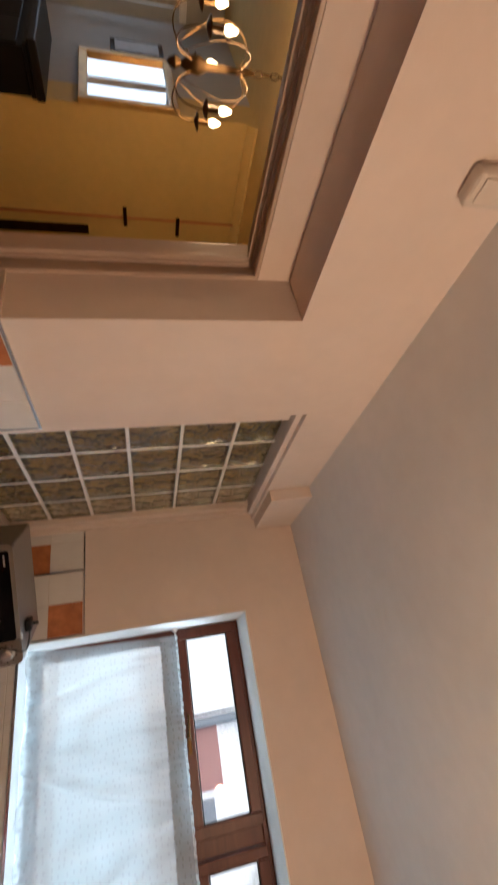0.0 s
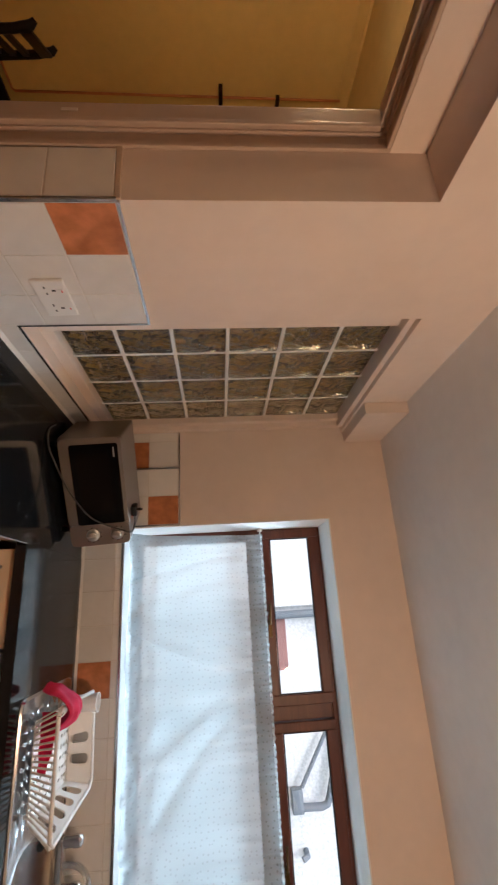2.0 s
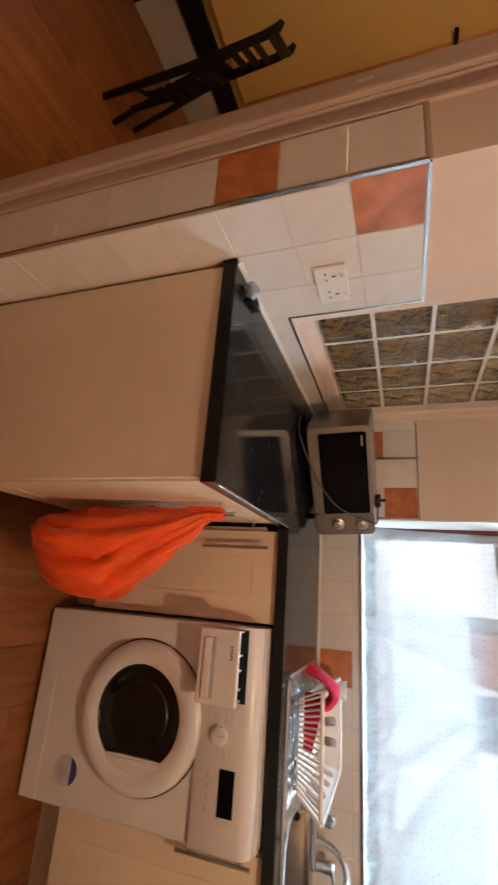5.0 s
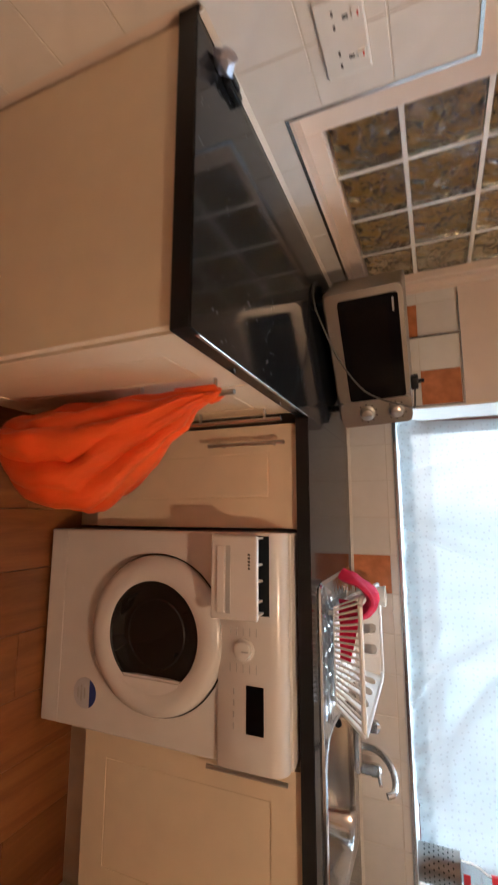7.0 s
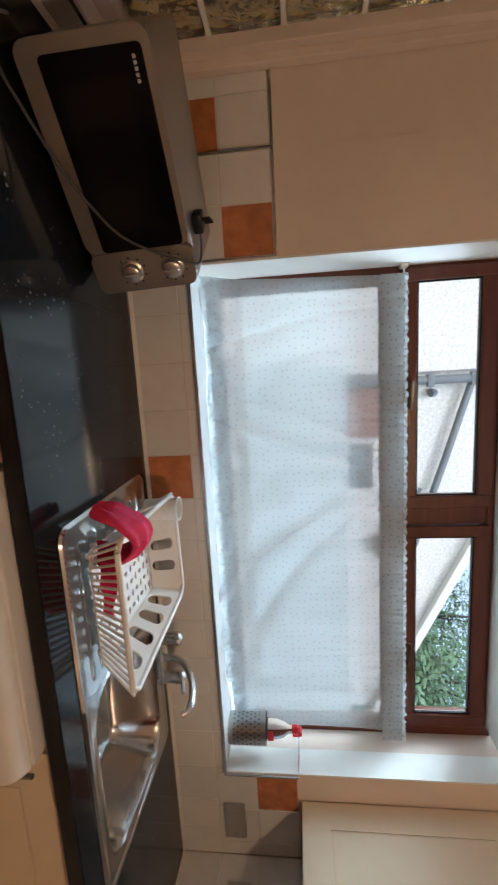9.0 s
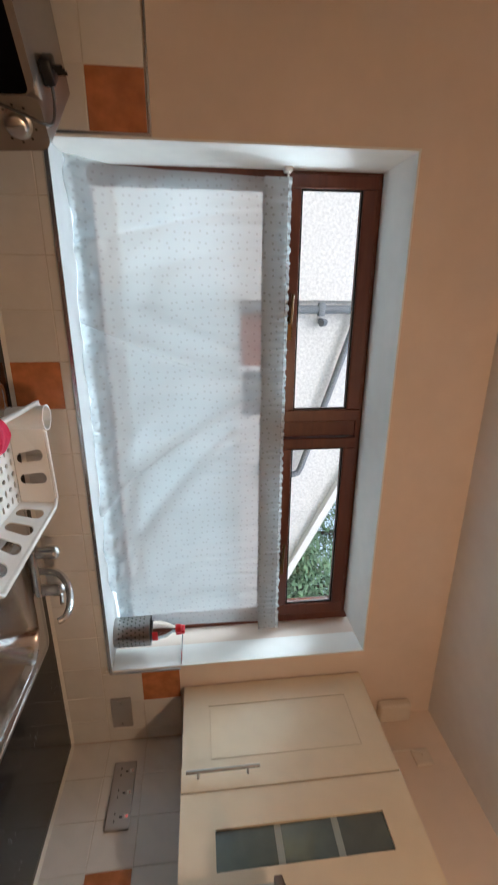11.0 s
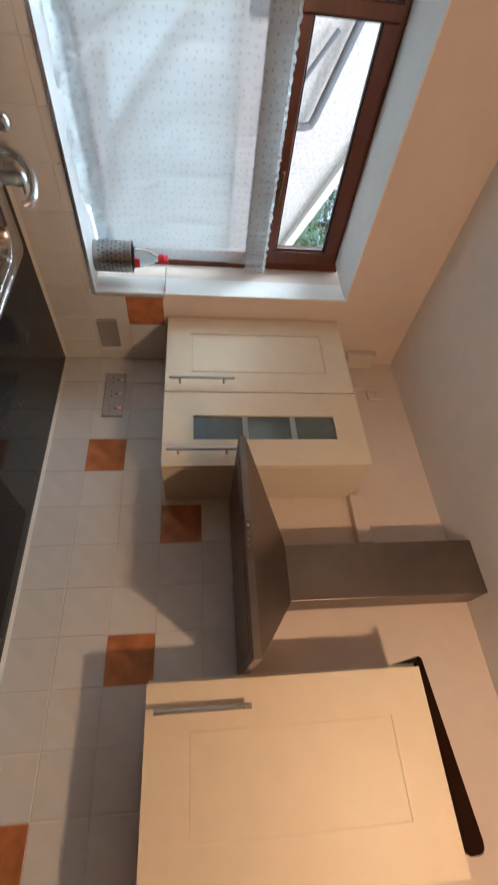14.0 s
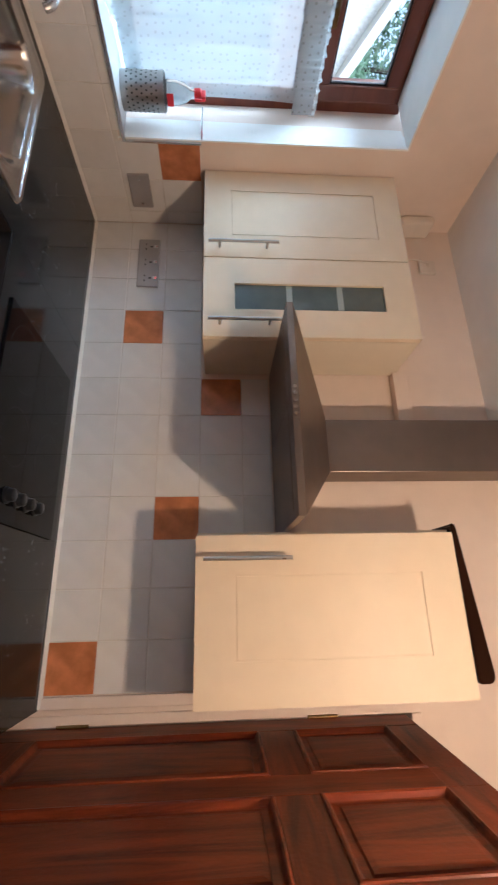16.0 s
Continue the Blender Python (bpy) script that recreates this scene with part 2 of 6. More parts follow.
def granite():
    """Polished black laminate worktop with pale flecks."""
    m = material("black_flecked_worktop", (0.008, 0.009, 0.010), 0.11, scale=30, vary=0.2, spec=0.5)
    m.node_tree.nodes["Principled BSDF"].inputs["IOR"].default_value = 1.30
    N, L = m.node_tree.nodes, m.node_tree.links
    co = N.new("ShaderNodeTexCoord")
    v = N.new("ShaderNodeTexVoronoi")
    v.inputs["Scale"].default_value = 58.0
    v.inputs["Randomness"].default_value = 1.0
    L.new(co.outputs["Object"], v.inputs["Vector"])
    n = N.new("ShaderNodeTexNoise")
    n.inputs["Scale"].default_value = 9.0
    L.new(co.outputs["Object"], n.inputs["Vector"])
    lim = N.new("ShaderNodeMapRange")
    lim.inputs["From Min"].default_value, lim.inputs["From Max"].default_value = 0.40, 0.68
    lim.inputs["To Min"].default_value, lim.inputs["To Max"].default_value = 0.0, 0.22
    L.new(n.outputs["Fac"], lim.inputs["Value"])
    less = N.new("ShaderNodeMath")
    less.operation = 'LESS_THAN'
    L.new(v.outputs["Distance"], less.inputs[0])
    L.new(lim.outputs[0], less.inputs[1])
    mix = N.new("ShaderNodeMix")
    mix.data_type = 'RGBA'
    mix.inputs["A"].default_value = (0.008, 0.009, 0.010, 1)
    mix.inputs["B"].default_value = (0.10, 0.105, 0.115, 1)
    L.new(less.outputs[0], mix.inputs["Factor"])
    L.new(mix.outputs["Result"], N["Principled BSDF"].inputs["Base Color"])
    return m


def net(name="net_curtain", thin=0.54, dot=0.80):
    """Thin white net with a small woven dot."""
    m = bpy.data.materials.new(name)
    m.use_nodes = True
    N, L = m.node_tree.nodes, m.node_tree.links
    N.remove(N["Principled BSDF"])
    out = N["Material Output"]
    tr = N.new("ShaderNodeBsdfTransparent")
    tl = N.new("ShaderNodeBsdfTranslucent")
    tl.inputs[0].default_value = (0.345, 0.435, 0.46, 1)
    df = N.new("ShaderNodeBsdfDiffuse")
    df.inputs[0].default_value = (0.88, 0.92, 0.95, 1)
    cloth = N.new("ShaderNodeMixShader")
    cloth.inputs[0].default_value = 0.50
    L.new(tl.outputs[0], cloth.inputs[1])
    L.new(df.outputs[0], cloth.inputs[2])
    co = N.new("ShaderNodeTexCoord")
    v = N.new("ShaderNodeTexVoronoi")
    v.inputs["Scale"].default_value = 38.0
    v.inputs["Randomness"].default_value = 0.55
    v.voronoi_dimensions = '2D'
    sep = N.new("ShaderNodeSeparateXYZ")
    flat = N.new("ShaderNodeCombineXYZ")
    L.new(co.outputs["Object"], sep.inputs[0])
    L.new(sep.outputs["X"], flat.inputs["X"])
    L.new(sep.outputs["Z"], flat.inputs["Y"])
    L.new(flat.outputs[0], v.inputs["Vector"])
    less = N.new("ShaderNodeMath")
    less.operation = 'LESS_THAN'
    less.inputs[1].default_value = 0.15
    L.new(v.outputs["Distance"], less.inputs[0])
    rng = N.new("ShaderNodeMapRange")
    rng.inputs["To Min"].default_value, rng.inputs["To Max"].default_value = thin, dot
    L.new(less.outputs[0], rng.inputs["Value"])
    tuft = N.new("ShaderNodeBsdfTranslucent")            # the dots are dense and let less light through
    tuft.inputs[0].default_value = (0.12, 0.14, 0.145, 1)
    knot = N.new("ShaderNodeBsdfDiffuse")
    knot.inputs[0].default_value = (0.66, 0.69, 0.71, 1)
    tuft_front = N.new("ShaderNodeMixShader")
    tuft_front.inputs[0].default_value = 0.45
    L.new(tuft.outputs[0], tuft_front.inputs[1])
    L.new(knot.outputs[0], tuft_front.inputs[2])
    weave = N.new("ShaderNodeMixShader")
    L.new(less.outputs[0], weave.inputs[0])
    L.new(cloth.outputs[0], weave.inputs[1])
    L.new(tuft_front.outputs[0], weave.inputs[2])
    mix = N.new("ShaderNodeMixShader")
    L.new(rng.outputs[0], mix.inputs[0])
    L.new(tr.outputs[0], mix.inputs[1])
    L.new(weave.outputs[0], mix.inputs[2])
    L.new(mix.outputs[0], out.inputs[0])
    return m


WORKTOP = granite()
NET = net()
NETHEAD = net("net_heading_tape", 0.52, 0.66)
NETLIP = net("net_frill", 0.86, 0.90)

# ---- mesh helpers ----
def slab(bm, lo, hi, bevel=0.0, seg=2):
    """A box between two corners, with rounded edges if asked."""
    lo, hi = Vector(lo), Vector(hi)
    got = bmesh.ops.create_cube(bm, size=1.0)["verts"]
    mid, size = (lo + hi) / 2, hi - lo
    for v in got:
        v.co = Vector((v.co.x * size.x, v.co.y * size.y, v.co.z * size.z)) + mid
    if bevel:
        edges = list({e for v in got for e in v.link_edges})
        bmesh.ops.bevel(bm, geom=edges, offset=bevel, segments=seg, profile=0.5, affect='EDGES')


def box(lo, hi, bevel=0.0, seg=2):
    bm = bmesh.new()
    slab(bm, lo, hi, bevel, seg)
    return bm


def tube(bm, pts, r, n=10, caps=True):
    """A round bar swept through points; r may be one radius or one for each point."""
    pts = [Vector(p) for p in pts]
    rad = r if isinstance(r, (list, tuple)) else [r] * len(pts)
    rings = []
    side = None
    for i, p in enumerate(pts):
        d = (pts[min(i + 1, len(pts) - 1)] - pts[max(i - 1, 0)]).normalized()
        if side is None:
            side = d.orthogonal().normalized()
        side = (side - d * side.dot(d)).normalized()
        up = d.cross(side)
        rings.append([bm.verts.new(p + (side * math.cos(a) + up * math.sin(a)) * rad[i])
                      for a in (2 * math.pi * k / n for k in range(n))])
    for a, b in zip(rings, rings[1:]):
        for k in range(n):
            bm.faces.new((a[k], a[(k + 1) % n], b[(k + 1) % n], b[k]))
    if caps:
        bm.faces.new(rings[0][::-1])
        bm.faces.new(rings[-1])


def rod(a, b, r, n=12):
    bm = bmesh.new()
    tube(bm, [a, b], r, n)
    return bm


def lathe(bm, profile, m, n=32, close=False):
    """Turns (radius, height) pairs round the z axis of the pose m."""
    rings = []
    for rr, h in profile:
        if rr < 1e-5:
            rings.append([bm.verts.new(m @ Vector((0, 0, h)))])
        else:
            rings.append([bm.verts.new(m @ Vector((rr * math.cos(a), rr * math.sin(a), h)))
                          for a in (2 * math.pi * k / n for k in range(n))])
    for a, b in zip(rings, rings[1:]):
        for k in range(n):
            k2 = (k + 1) % n
            if len(a) == 1 and len(b) > 1:
                bm.faces.new((a[0], b[k2], b[k]))
            elif len(b) == 1 and len(a) > 1:
                bm.faces.new((a[k], a[k2], b[0]))
            elif len(a) > 1:
                bm.faces.new((a[k], a[k2], b[k2], b[k]))


def prism(bm, outline, axis, lo, hi):
    """Pulls a flat outline along an axis from lo to hi."""
    def at(p, h):
        c = list(p)
        c.insert(axis, h)
        return bm.verts.new(c)
    a, b = [at(p, lo) for p in outline], [at(p, hi) for p in outline]
    n = len(a)
    for k in range(n):
        bm.faces.new((a[k], a[(k + 1) % n], b[(k + 1) % n], b[k]))
    bm.faces.new(a[::-1])
    bm.faces.new(b)


def rounded(x0, x1, y0, y1, r, n=6):
    """A rounded rectangle as a list of points."""
    pts = []
    for cx, cy, a0 in ((x1 - r, y1 - r, 0), (x0 + r, y1 - r, 90), (x0 + r, y0 + r, 180), (x1 - r, y0 + r, 270)):
        for k in range(n + 1):
            a = radians(a0 + 90 * k / n)
            pts.append((cx + r * math.cos(a), cy + r * math.sin(a)))
    return pts


def finish(name, bm, mat, base=Vector((0, 0, 0)), smooth=False):
    bmesh.ops.recalc_face_normals(bm, faces=bm.faces[:])
    bm.transform(Matrix.Translation(-base))
    me = bpy.data.meshes.new(name)
    bm.to_mesh(me)
    bm.free()
    me.materials.append(mat)
    if smooth and smooth != "all":
        areas = sorted(p.area for p in me.polygons)
        smooth = areas[-1] < 30 * areas[len(areas) // 2]      # boxes keep their flat faces
    if smooth:
        for p in me.polygons:
            p.use_smooth = True
        me.set_sharp_from_angle(angle=radians(40))
    return me


def base_of(ob):
    b = Vector(ob.location)
    while ob.parent:
        ob = ob.parent
        b += Vector(ob.location)
    return b


def part(name, bm, mat, parent, label="", smooth=True, move=None):
    if move is not None:
        bm.transform(move)
    ob = new(name, finish(name, bm, mat, base_of(parent), smooth))
    ob.parent = parent
    return tagged(ob, label)


def thing(name, at, label, category, group="", kind=""):
    ob = new(name)
    ob.location = at
    ob.empty_display_size = 0.05
    return tagged(ob, label, category, group, kind)


def solid(name, bm, mat, label, category, kind="", smooth=True, at=(0, 0, 0)):
    ob = new(name, finish(name, bm, mat, Vector(at), smooth))
    ob.location = at
    return tagged(ob, label, category, "", kind)


def structure(name, bm, mat, label, category):
    return solid(name, bm, mat, label, category, "structure", smooth=False)


# ---- the plan: x along the window wall, y towards it ----
W, YW, YB, H = 2.60, 2.58, -1.10, 2.43      # width, window wall, back wall, ceiling
TOP = 0.90                                   # worktop
P = 0.148                                    # tile pitch

# floors of laid boards
ground_floor = structure("floor", box((-4.4, YB - 0.2, -0.12), (W + 0.3, 3.6, -0.014)), PLINTH, "screed under the laminate floor", "floor")

# walls
bm = bmesh.new()
slab(bm, (-0.295, YB, 0), (0, 0.12, H))
slab(bm, (-0.295, 0.12, 2.062), (0, 1.115, H))
slab(bm, (-0.295, 1.115, 0), (0, 1.555, H))
slab(bm, (-0.295, 1.555, 0), (0, YW, 0.975))
slab(bm, (-0.295, 1.555, 2.215), (0, YW, H))
wall_west = structure("wall_west", bm, WALL, "cream painted wall with an opening and a glass block panel", "wall")
bm = bmesh.new()
slab(bm, (0, 2.195, 2.226), (0.055, YW, H), 0.003)
structure("trim", bm, WALL, "boxed bulkhead in the ceiling corner", "bulkhead")

bm = bmesh.new()
slab(bm, (-0.34, YW + 0.012, 0), (0.166, 2.90, 1.352))
slab(bm, (-0.34, YW + 0.0060, 1.352), (0.166, 2.90, H))
slab(bm, (0.166, YW, 0), (0.455, 2.90, H))
slab(bm, (0.455, YW, 0), (2.232, 2.90, 1.075))
slab(bm, (0.455, YW, 2.10), (2.232, 2.90, H))
prism(bm, [(2.232, YW), (W + 0.3, YW), (W + 0.3, 2.90), (2.285, 2.90)], 2, 0, H)
wall_north = structure("wall_north", bm, WALL, "cream painted window wall with a deep reveal", "wall")

bm = bmesh.new()
slab(bm, (W, 0.76, 0), (W + 0.3, YW, H))
slab(bm, (W, YB, 0), (W + 0.3, -0.10, H))
slab(bm, (W, -0.10, 2.02), (W + 0.3, 0.76, H))
wall_east = structure("wall_east", bm, WALL, "cream painted wall behind the cooker hood", "wall")
structure("wall_south", box((-4.4, YB - 0.2, 0), (W + 1.6, YB, H + 0.2)), WALL, "plain cream wall behind the camera", "wall")
structure("ceiling", box((-0.34, YB, H), (W + 0.3, 2.90, H + 0.12)), CEIL, "flat off-white emulsion ceiling", "ceiling")
# short hall behind the open door
bm = bmesh.new()
slab(bm, (W + 0.3, 0.80, 0), (W + 1.6, 0.95, H))
slab(bm, (W + 1.5, YB, 0), (W + 1.6, 0.80, H))
slab(bm, (W + 0.3, YB, H), (W + 1.6, 0.95, H + 0.1))
slab(bm, (W + 0.3, YB, -0.1), (W + 1.6, 0.95, 0))
structure("wall_hall", bm, WALL, "plain hall walls beyond the door", "wall")

# window reveal: white plaster linings and a sill
bm = bmesh.new()
slab(bm, (0.455, YW - 0.004, 1.06), (0.461, 2.83, 2.10))
slab(bm, (0.461, YW - 0.002, 2.094), (2.232, 2.83, 2.10))
prism(bm, [(2.226, YW - 0.004), (2.232, YW - 0.004), (2.284, 2.83), (2.278, 2.83)], 2, 1.06, 2.10)
structure("window_reveal", bm, REVEAL, "white painted plaster window reveal", "reveal")
bm = bmesh.new()
slab(bm, (0.461, YW - 0.010, 1.076), (2.226, 2.83, 1.090), 0.004)
structure("window_sill", bm, SILL, "white glazed window sill", "sill")
structure("trim", box((0.455, YW - 0.015, 1.083), (2.236, YW - 0.0105, 1.0935)), CHROME, "metal tile edging along the sill", "trim")
bm = bmesh.new()
slab(bm, (2.232, YW - 0.014, 1.09), (2.238, YW - 0.004, 1.353))
slab(bm, (2.224, YW + 0.0, 1.353), (2.236, 2.74, 1.358))
structure("trim", bm, CHROME, "metal tile edging at the reveal", "trim")

# mahogany window: frame, mullion, transom, two top sashes, fixed panes below
WY0, WY1 = 2.83, 2.895
window_1 = thing("window_1", (1.36, 2.86, 1.09), "mahogany-brown window with two small top lights above fixed panes", "window", kind="structure")
bm = bmesh.new()
slab(bm, (0.455, WY0, 1.075), (0.505, WY1, 2.112), 0.004)
slab(bm, (2.235, WY0, 1.075), (2.290, WY1, 2.112), 0.004)
slab(bm, (0.505, WY0, 2.070), (2.235, WY1, 2.112), 0.004)
slab(bm, (0.505, WY0, 1.075), (2.235, WY1, 1.125), 0.004)
slab(bm, (1.315, WY0 + 0.002, 1.765), (1.380, WY1, 2.070), 0.004)
slab(bm, (0.505, WY0 + 0.002, 1.700), (2.235, WY1, 1.765), 0.004)
part("window_frame", bm, WINWOOD, window_1)
for x0, x1 in ((0.470, 1.316), (1.384, 2.228)):
    bm = bmesh.new()
    y0, y1 = WY0 - 0.014, WY0 + 0.035
    g0, g1, z0, z1 = (0.514, 1.268, 1.815, 2.027) if x0 < 1 else (1.427, 2.174, 1.815, 2.027)
    slab(bm, (x0, y0, 1.762), (g0, y1, 2.078), 0.004)
    slab(bm, (g1, y0, 1.762), (x1, y1, 2.078), 0.004)
    slab(bm, (g0, y0, z1), (g1, y1, 2.078), 0.004)
    slab(bm, (g0, y0, 1.762), (g1, y1, z0), 0.004)
    sash = part("sash", bm, WINWOOD, window_1)
    bm = bmesh.new()
    for a, b in (((g0, z0), (g0 + 0.006, z1)), ((g1 - 0.006, z0), (g1, z1)), ((g0, z1 - 0.006), (g1, z1)), ((g0, z0), (g1, z0 + 0.006))):
        slab(bm, (a[0], y0 + 0.008, a[1]), (b[0], y0 + 0.016, b[1]))
    part("gasket", bm, BLACKPL, sash)
    pane = part("pane", box((g0 + 0.002, y0 + 0.022, z0 + 0.002), (g1 - 0.002, y0 + 0.026, z1 - 0.002)), PANE, sash)
    pane.visible_shadow = False
    hx = 0.93 if x0 < 1 else 1.93
    handle = part("handle", box((hx - 0.012, y0 - 0.008, 1.778), (hx + 0.075, y0, 1.798), 0.003), OLDBRASS, sash, "dark brass window handle")
    bm = bmesh.new()
    tube(bm, [(hx + 0.01, y0 - 0.006, 1.788), (hx + 0.01, y0 - 0.026, 1.788), (hx - 0.03, y0 - 0.030, 1.790), (hx - 0.085, y0 - 0.026, 1.793)], 0.006, 8)
    part("lever", bm, OLDBRASS, handle)
for x0, x1 in ((0.520, 2.225),):
    bm = bmesh.new()
    slab(bm, (x0 - 0.02, WY0 + 0.004, 1.118), (x0, WY0 + 0.03, 1.706), 0.003)
    slab(bm, (x1, WY0 + 0.004, 1.118), (x1 + 0.015, WY0 + 0.03, 1.706), 0.003)
    slab(bm, (x0, WY0 + 0.004, 1.690), (x1, WY0 + 0.03, 1.706), 0.003)
    slab(bm, (x0, WY0 + 0.004, 1.118), (x1, WY0 + 0.03, 1.140), 0.003)
    bead = part("glazing_bead", bm, WINWOOD, window_1)
    pane = part("pane", box((x0, WY0 + 0.024, 1.14), (x1, WY0 + 0.028, 1.69)), PANE, window_1)
    pane.visible_shadow = False

# net curtain on its wire
curtain = thing("net_curtain", (1.36, 2.80, 1.10), "thin white dotted net curtain gathered on a wire across the window", "curtain")
CX0, CX1 = 0.464, 2.222
nx, nz = 620, 110


def soft(a, b, x):
    t = min(1.0, max(0.0, (x - a) / (b - a)))
    return t * t * (3 - 2 * t)


# drawn folds sweeping from the heading down to the sill: place at the top, drift and bow on the way down, height, width there
FOLDS = [(0.375, -0.07, -0.05, 0.030, 0.030), (0.400, 0.05, 0.16, 0.034, 0.045), (0.425, 0.16, 0.22, 0.026, 0.050), (0.345, -0.16, 0.02, 0.020, 0.028),
         (0.050, 0.03, 0.05, 0.016, 0.020), (0.110, 0.06, 0.02, 0.014, 0.024), (0.640, 0.05, 0.03, 0.016, 0.040), (0.800, -0.02, 0.04, 0.014, 0.036), (0.900, 0.01, -0.03, 0.012, 0.026)]
LAPS = [(0.385, -0.03, -0.09, 0.013), (0.415, 0.10, 0.14, 0.011), (0.055, 0.02, 0.06, 0.008)]


def drape(u, v):
    """The net's forward swell and sideways lap at a place across (u) and up (v)."""
    w = 1 - v
    y = 0.006 * math.sin(u * 74 + 1.5 * math.sin(u * 11) + 0.8 * v) * (0.2 + 0.8 * v * v) + 0.0025 * math.sin(u * 210 + 3 * math.sin(u * 23)) * v ** 3
    y += (0.014 * math.sin(u * 6.0 + 2.6 * v + 1.2 * math.sin(3 * u)) + 0.010 * math.sin(11 * u + 5 * v)) * w ** 0.8
    y += 0.016 * w * noise.noise(Vector((u * 9 + 2 * v, v * 3.2, 1.0))) + 0.007 * w * noise.noise(Vector((u * 26 + 6 * v, v * 7, 4.0)))
    dx = 0.0
    for u0, drift, bow, high, wide in FOLDS:
        d = (u - (u0 + drift * w + bow * w * w)) / (0.010 + wide * w)
        if abs(d) < 3:
            y -= high * (0.15 + 0.85 * w) * math.exp(-d * d) * (1 + 0.5 * math.tanh(2 * d))
    for u0, drift, bow, deep in LAPS:
        d = u - (u0 + drift * w + bow * w * w)
        if abs(d) < 0.12:
            dx -= deep * 1.3 * math.tanh(d / 0.010) * math.exp(-(d / 0.04) ** 2) * (0.25 + 0.75 * w)
    # the lowest hand's width lies forward over the sill
    rest = (1 - soft(0.80, 0.90, u)) * (0.75 + 0.5 * noise.noise(Vector((u * 13, 5.0, 0)))) * (1 - soft(0.0, 0.20, v))
    return y - 0.085 * rest, dx, rest


def net_rows(v0, v1, rows, forward, seed):
    bm = bmesh.new()
    grid = []
    for j in range(rows + 1):
        v = v0 + (v1 - v0) * j / rows
        row = []
        for i in range(nx + 1):
            u = i / nx
            y, dx, rest = drape(u, v)
            hem = 1.0905 + 0.004 * (1 + math.sin(u * 9.0)) * (1 - rest)
            z = hem + (1.742 - hem) * v + (0.012 * max(0.0, noise.noise(Vector((u * 40, v * 12, seed)))) if v < 0.2 else 0.0) * (1 - v / 0.2 if v < 0.2 else 0)
            row.append(bm.verts.new((CX0 + 0.03 * v + (CX1 - CX0 - 0.03 * v) * u + dx, 2.785 + y - forward + (0.006 * noise.noise(Vector((u * 60, v * 20, seed))) if forward else 0.0), z)))
        grid.append(row)
    for a, b in zip(grid, grid[1:]):
        for i in range(nx):
            bm.faces.new((a[i], a[i + 1], b[i + 1], b[i]))
    return bm


part("hem", net_rows(0.0, 0.085, 14, 0.010, 3.0), NET, curtain, "doubled hem gathered on the sill", smooth="all")
bm = net_rows(0.0, 1.0, nz, 0.0, 0.0)
part("net", bm, NET, curtain, smooth="all")
bm = bmesh.new()
grid = []
for j in range(7):
    row = []
    for i in range(nx + 1):
        u = i / nx
        x = 0.494 + (2.250 - 0.494) * u
        z = 1.684 + (1.760 - 1.684) * j / 6
        row.append(bm.verts.new((x, 2.764 + 0.007 * noise.noise(Vector((u * 130, 2.0, j * 0.12))) * (0.3 + j / 8), z)))
    grid.append(row)
for a, b in zip(grid, grid[1:]):
    for i in range(nx):
        bm.faces.new((a[i], a[i + 1], b[i + 1], b[i]))
part("heading", bm, NETHEAD, curtain, "gathered heading tape")
bm = bmesh.new()
grid = []
for j in range(5):
    row = []
    for i in range(nx + 1):
        u = i / nx
        x = 0.494 + (2.250 - 0.494) * u
        lip = 0.006 * noise.noise(Vector((u * 95, 0, 0))) + 0.003 * noise.noise(Vector((u * 260, 3, 0)))
        z = 1.760 + (0.011 + lip) * j / 4
        row.append(bm.verts.new((x, 2.764 + 0.004 * math.sin(u * 330 + 2 * math.sin(u * 17)) * (1 + j / 8) + 0.004 * noise.noise(Vector((u * 120, 7, j * 0.3))), z)))
    grid.append(row)
for a, b in zip(grid, grid[1:]):
    for i in range(nx):
        bm.faces.new((a[i], a[i + 1], b[i + 1], b[i]))
part("ruffle", bm, NETLIP, curtain, "white frilled top edge")
bm = bmesh.new()
tube(bm, [(0.462, 2.79, 1.764), (0.9, 2.79, 1.757), (1.36, 2.79, 1.754), (1.8, 2.79, 1.758), (2.268, 2.79, 1.766)], 0.003, 8)
part("wire", bm, WHITEPL, curtain)
for x in (0.466, 2.270):
    part("end_cap", box((x - 0.008, 2.78, 1.752), (x + 0.008, 2.818, 1.777), 0.003), WHITEPL, curtain)

# glass block panel with its timber frame
panel = thing("glass_block_panel", (-0.10, 2.06, 0.975), "wavy clear glass blocks with white mortar in a cream frame", "glass blocks", kind="structure")
GY = [1.675, 1.880, 2.095, 2.310, 2.515]
GZ = [1.022, 1.206, 1.400, 1.600, 1.800, 2.010, 2.195]
for lo, hi in (((-0.16, 1.555, 0.975), (-0.055, GY[0], 2.215)), ((-0.16, GY[-1], 0.975), (-0.055, YW, 2.215)), ((-0.16, GY[0], 0.975), (-0.055, GY[-1], GZ[0])),
               ((-0.16, GY[0], GZ[-1]), (-0.055, GY[-1], 2.215)), ((-0.055, 2.545, 0.985), (-0.030, YW, 2.205)), ((-0.055, 1.56, 2.190), (-0.020, 2.545, 2.215))):
    part("frame_rail", box(lo, hi, 0.003), WALL, panel)
for y in GY[1:-1]:
    part("mortar_joint", box((-0.150, y - 0.006, GZ[0]), (-0.084, y + 0.006, GZ[-1])), WHITEPL, panel, smooth=False)
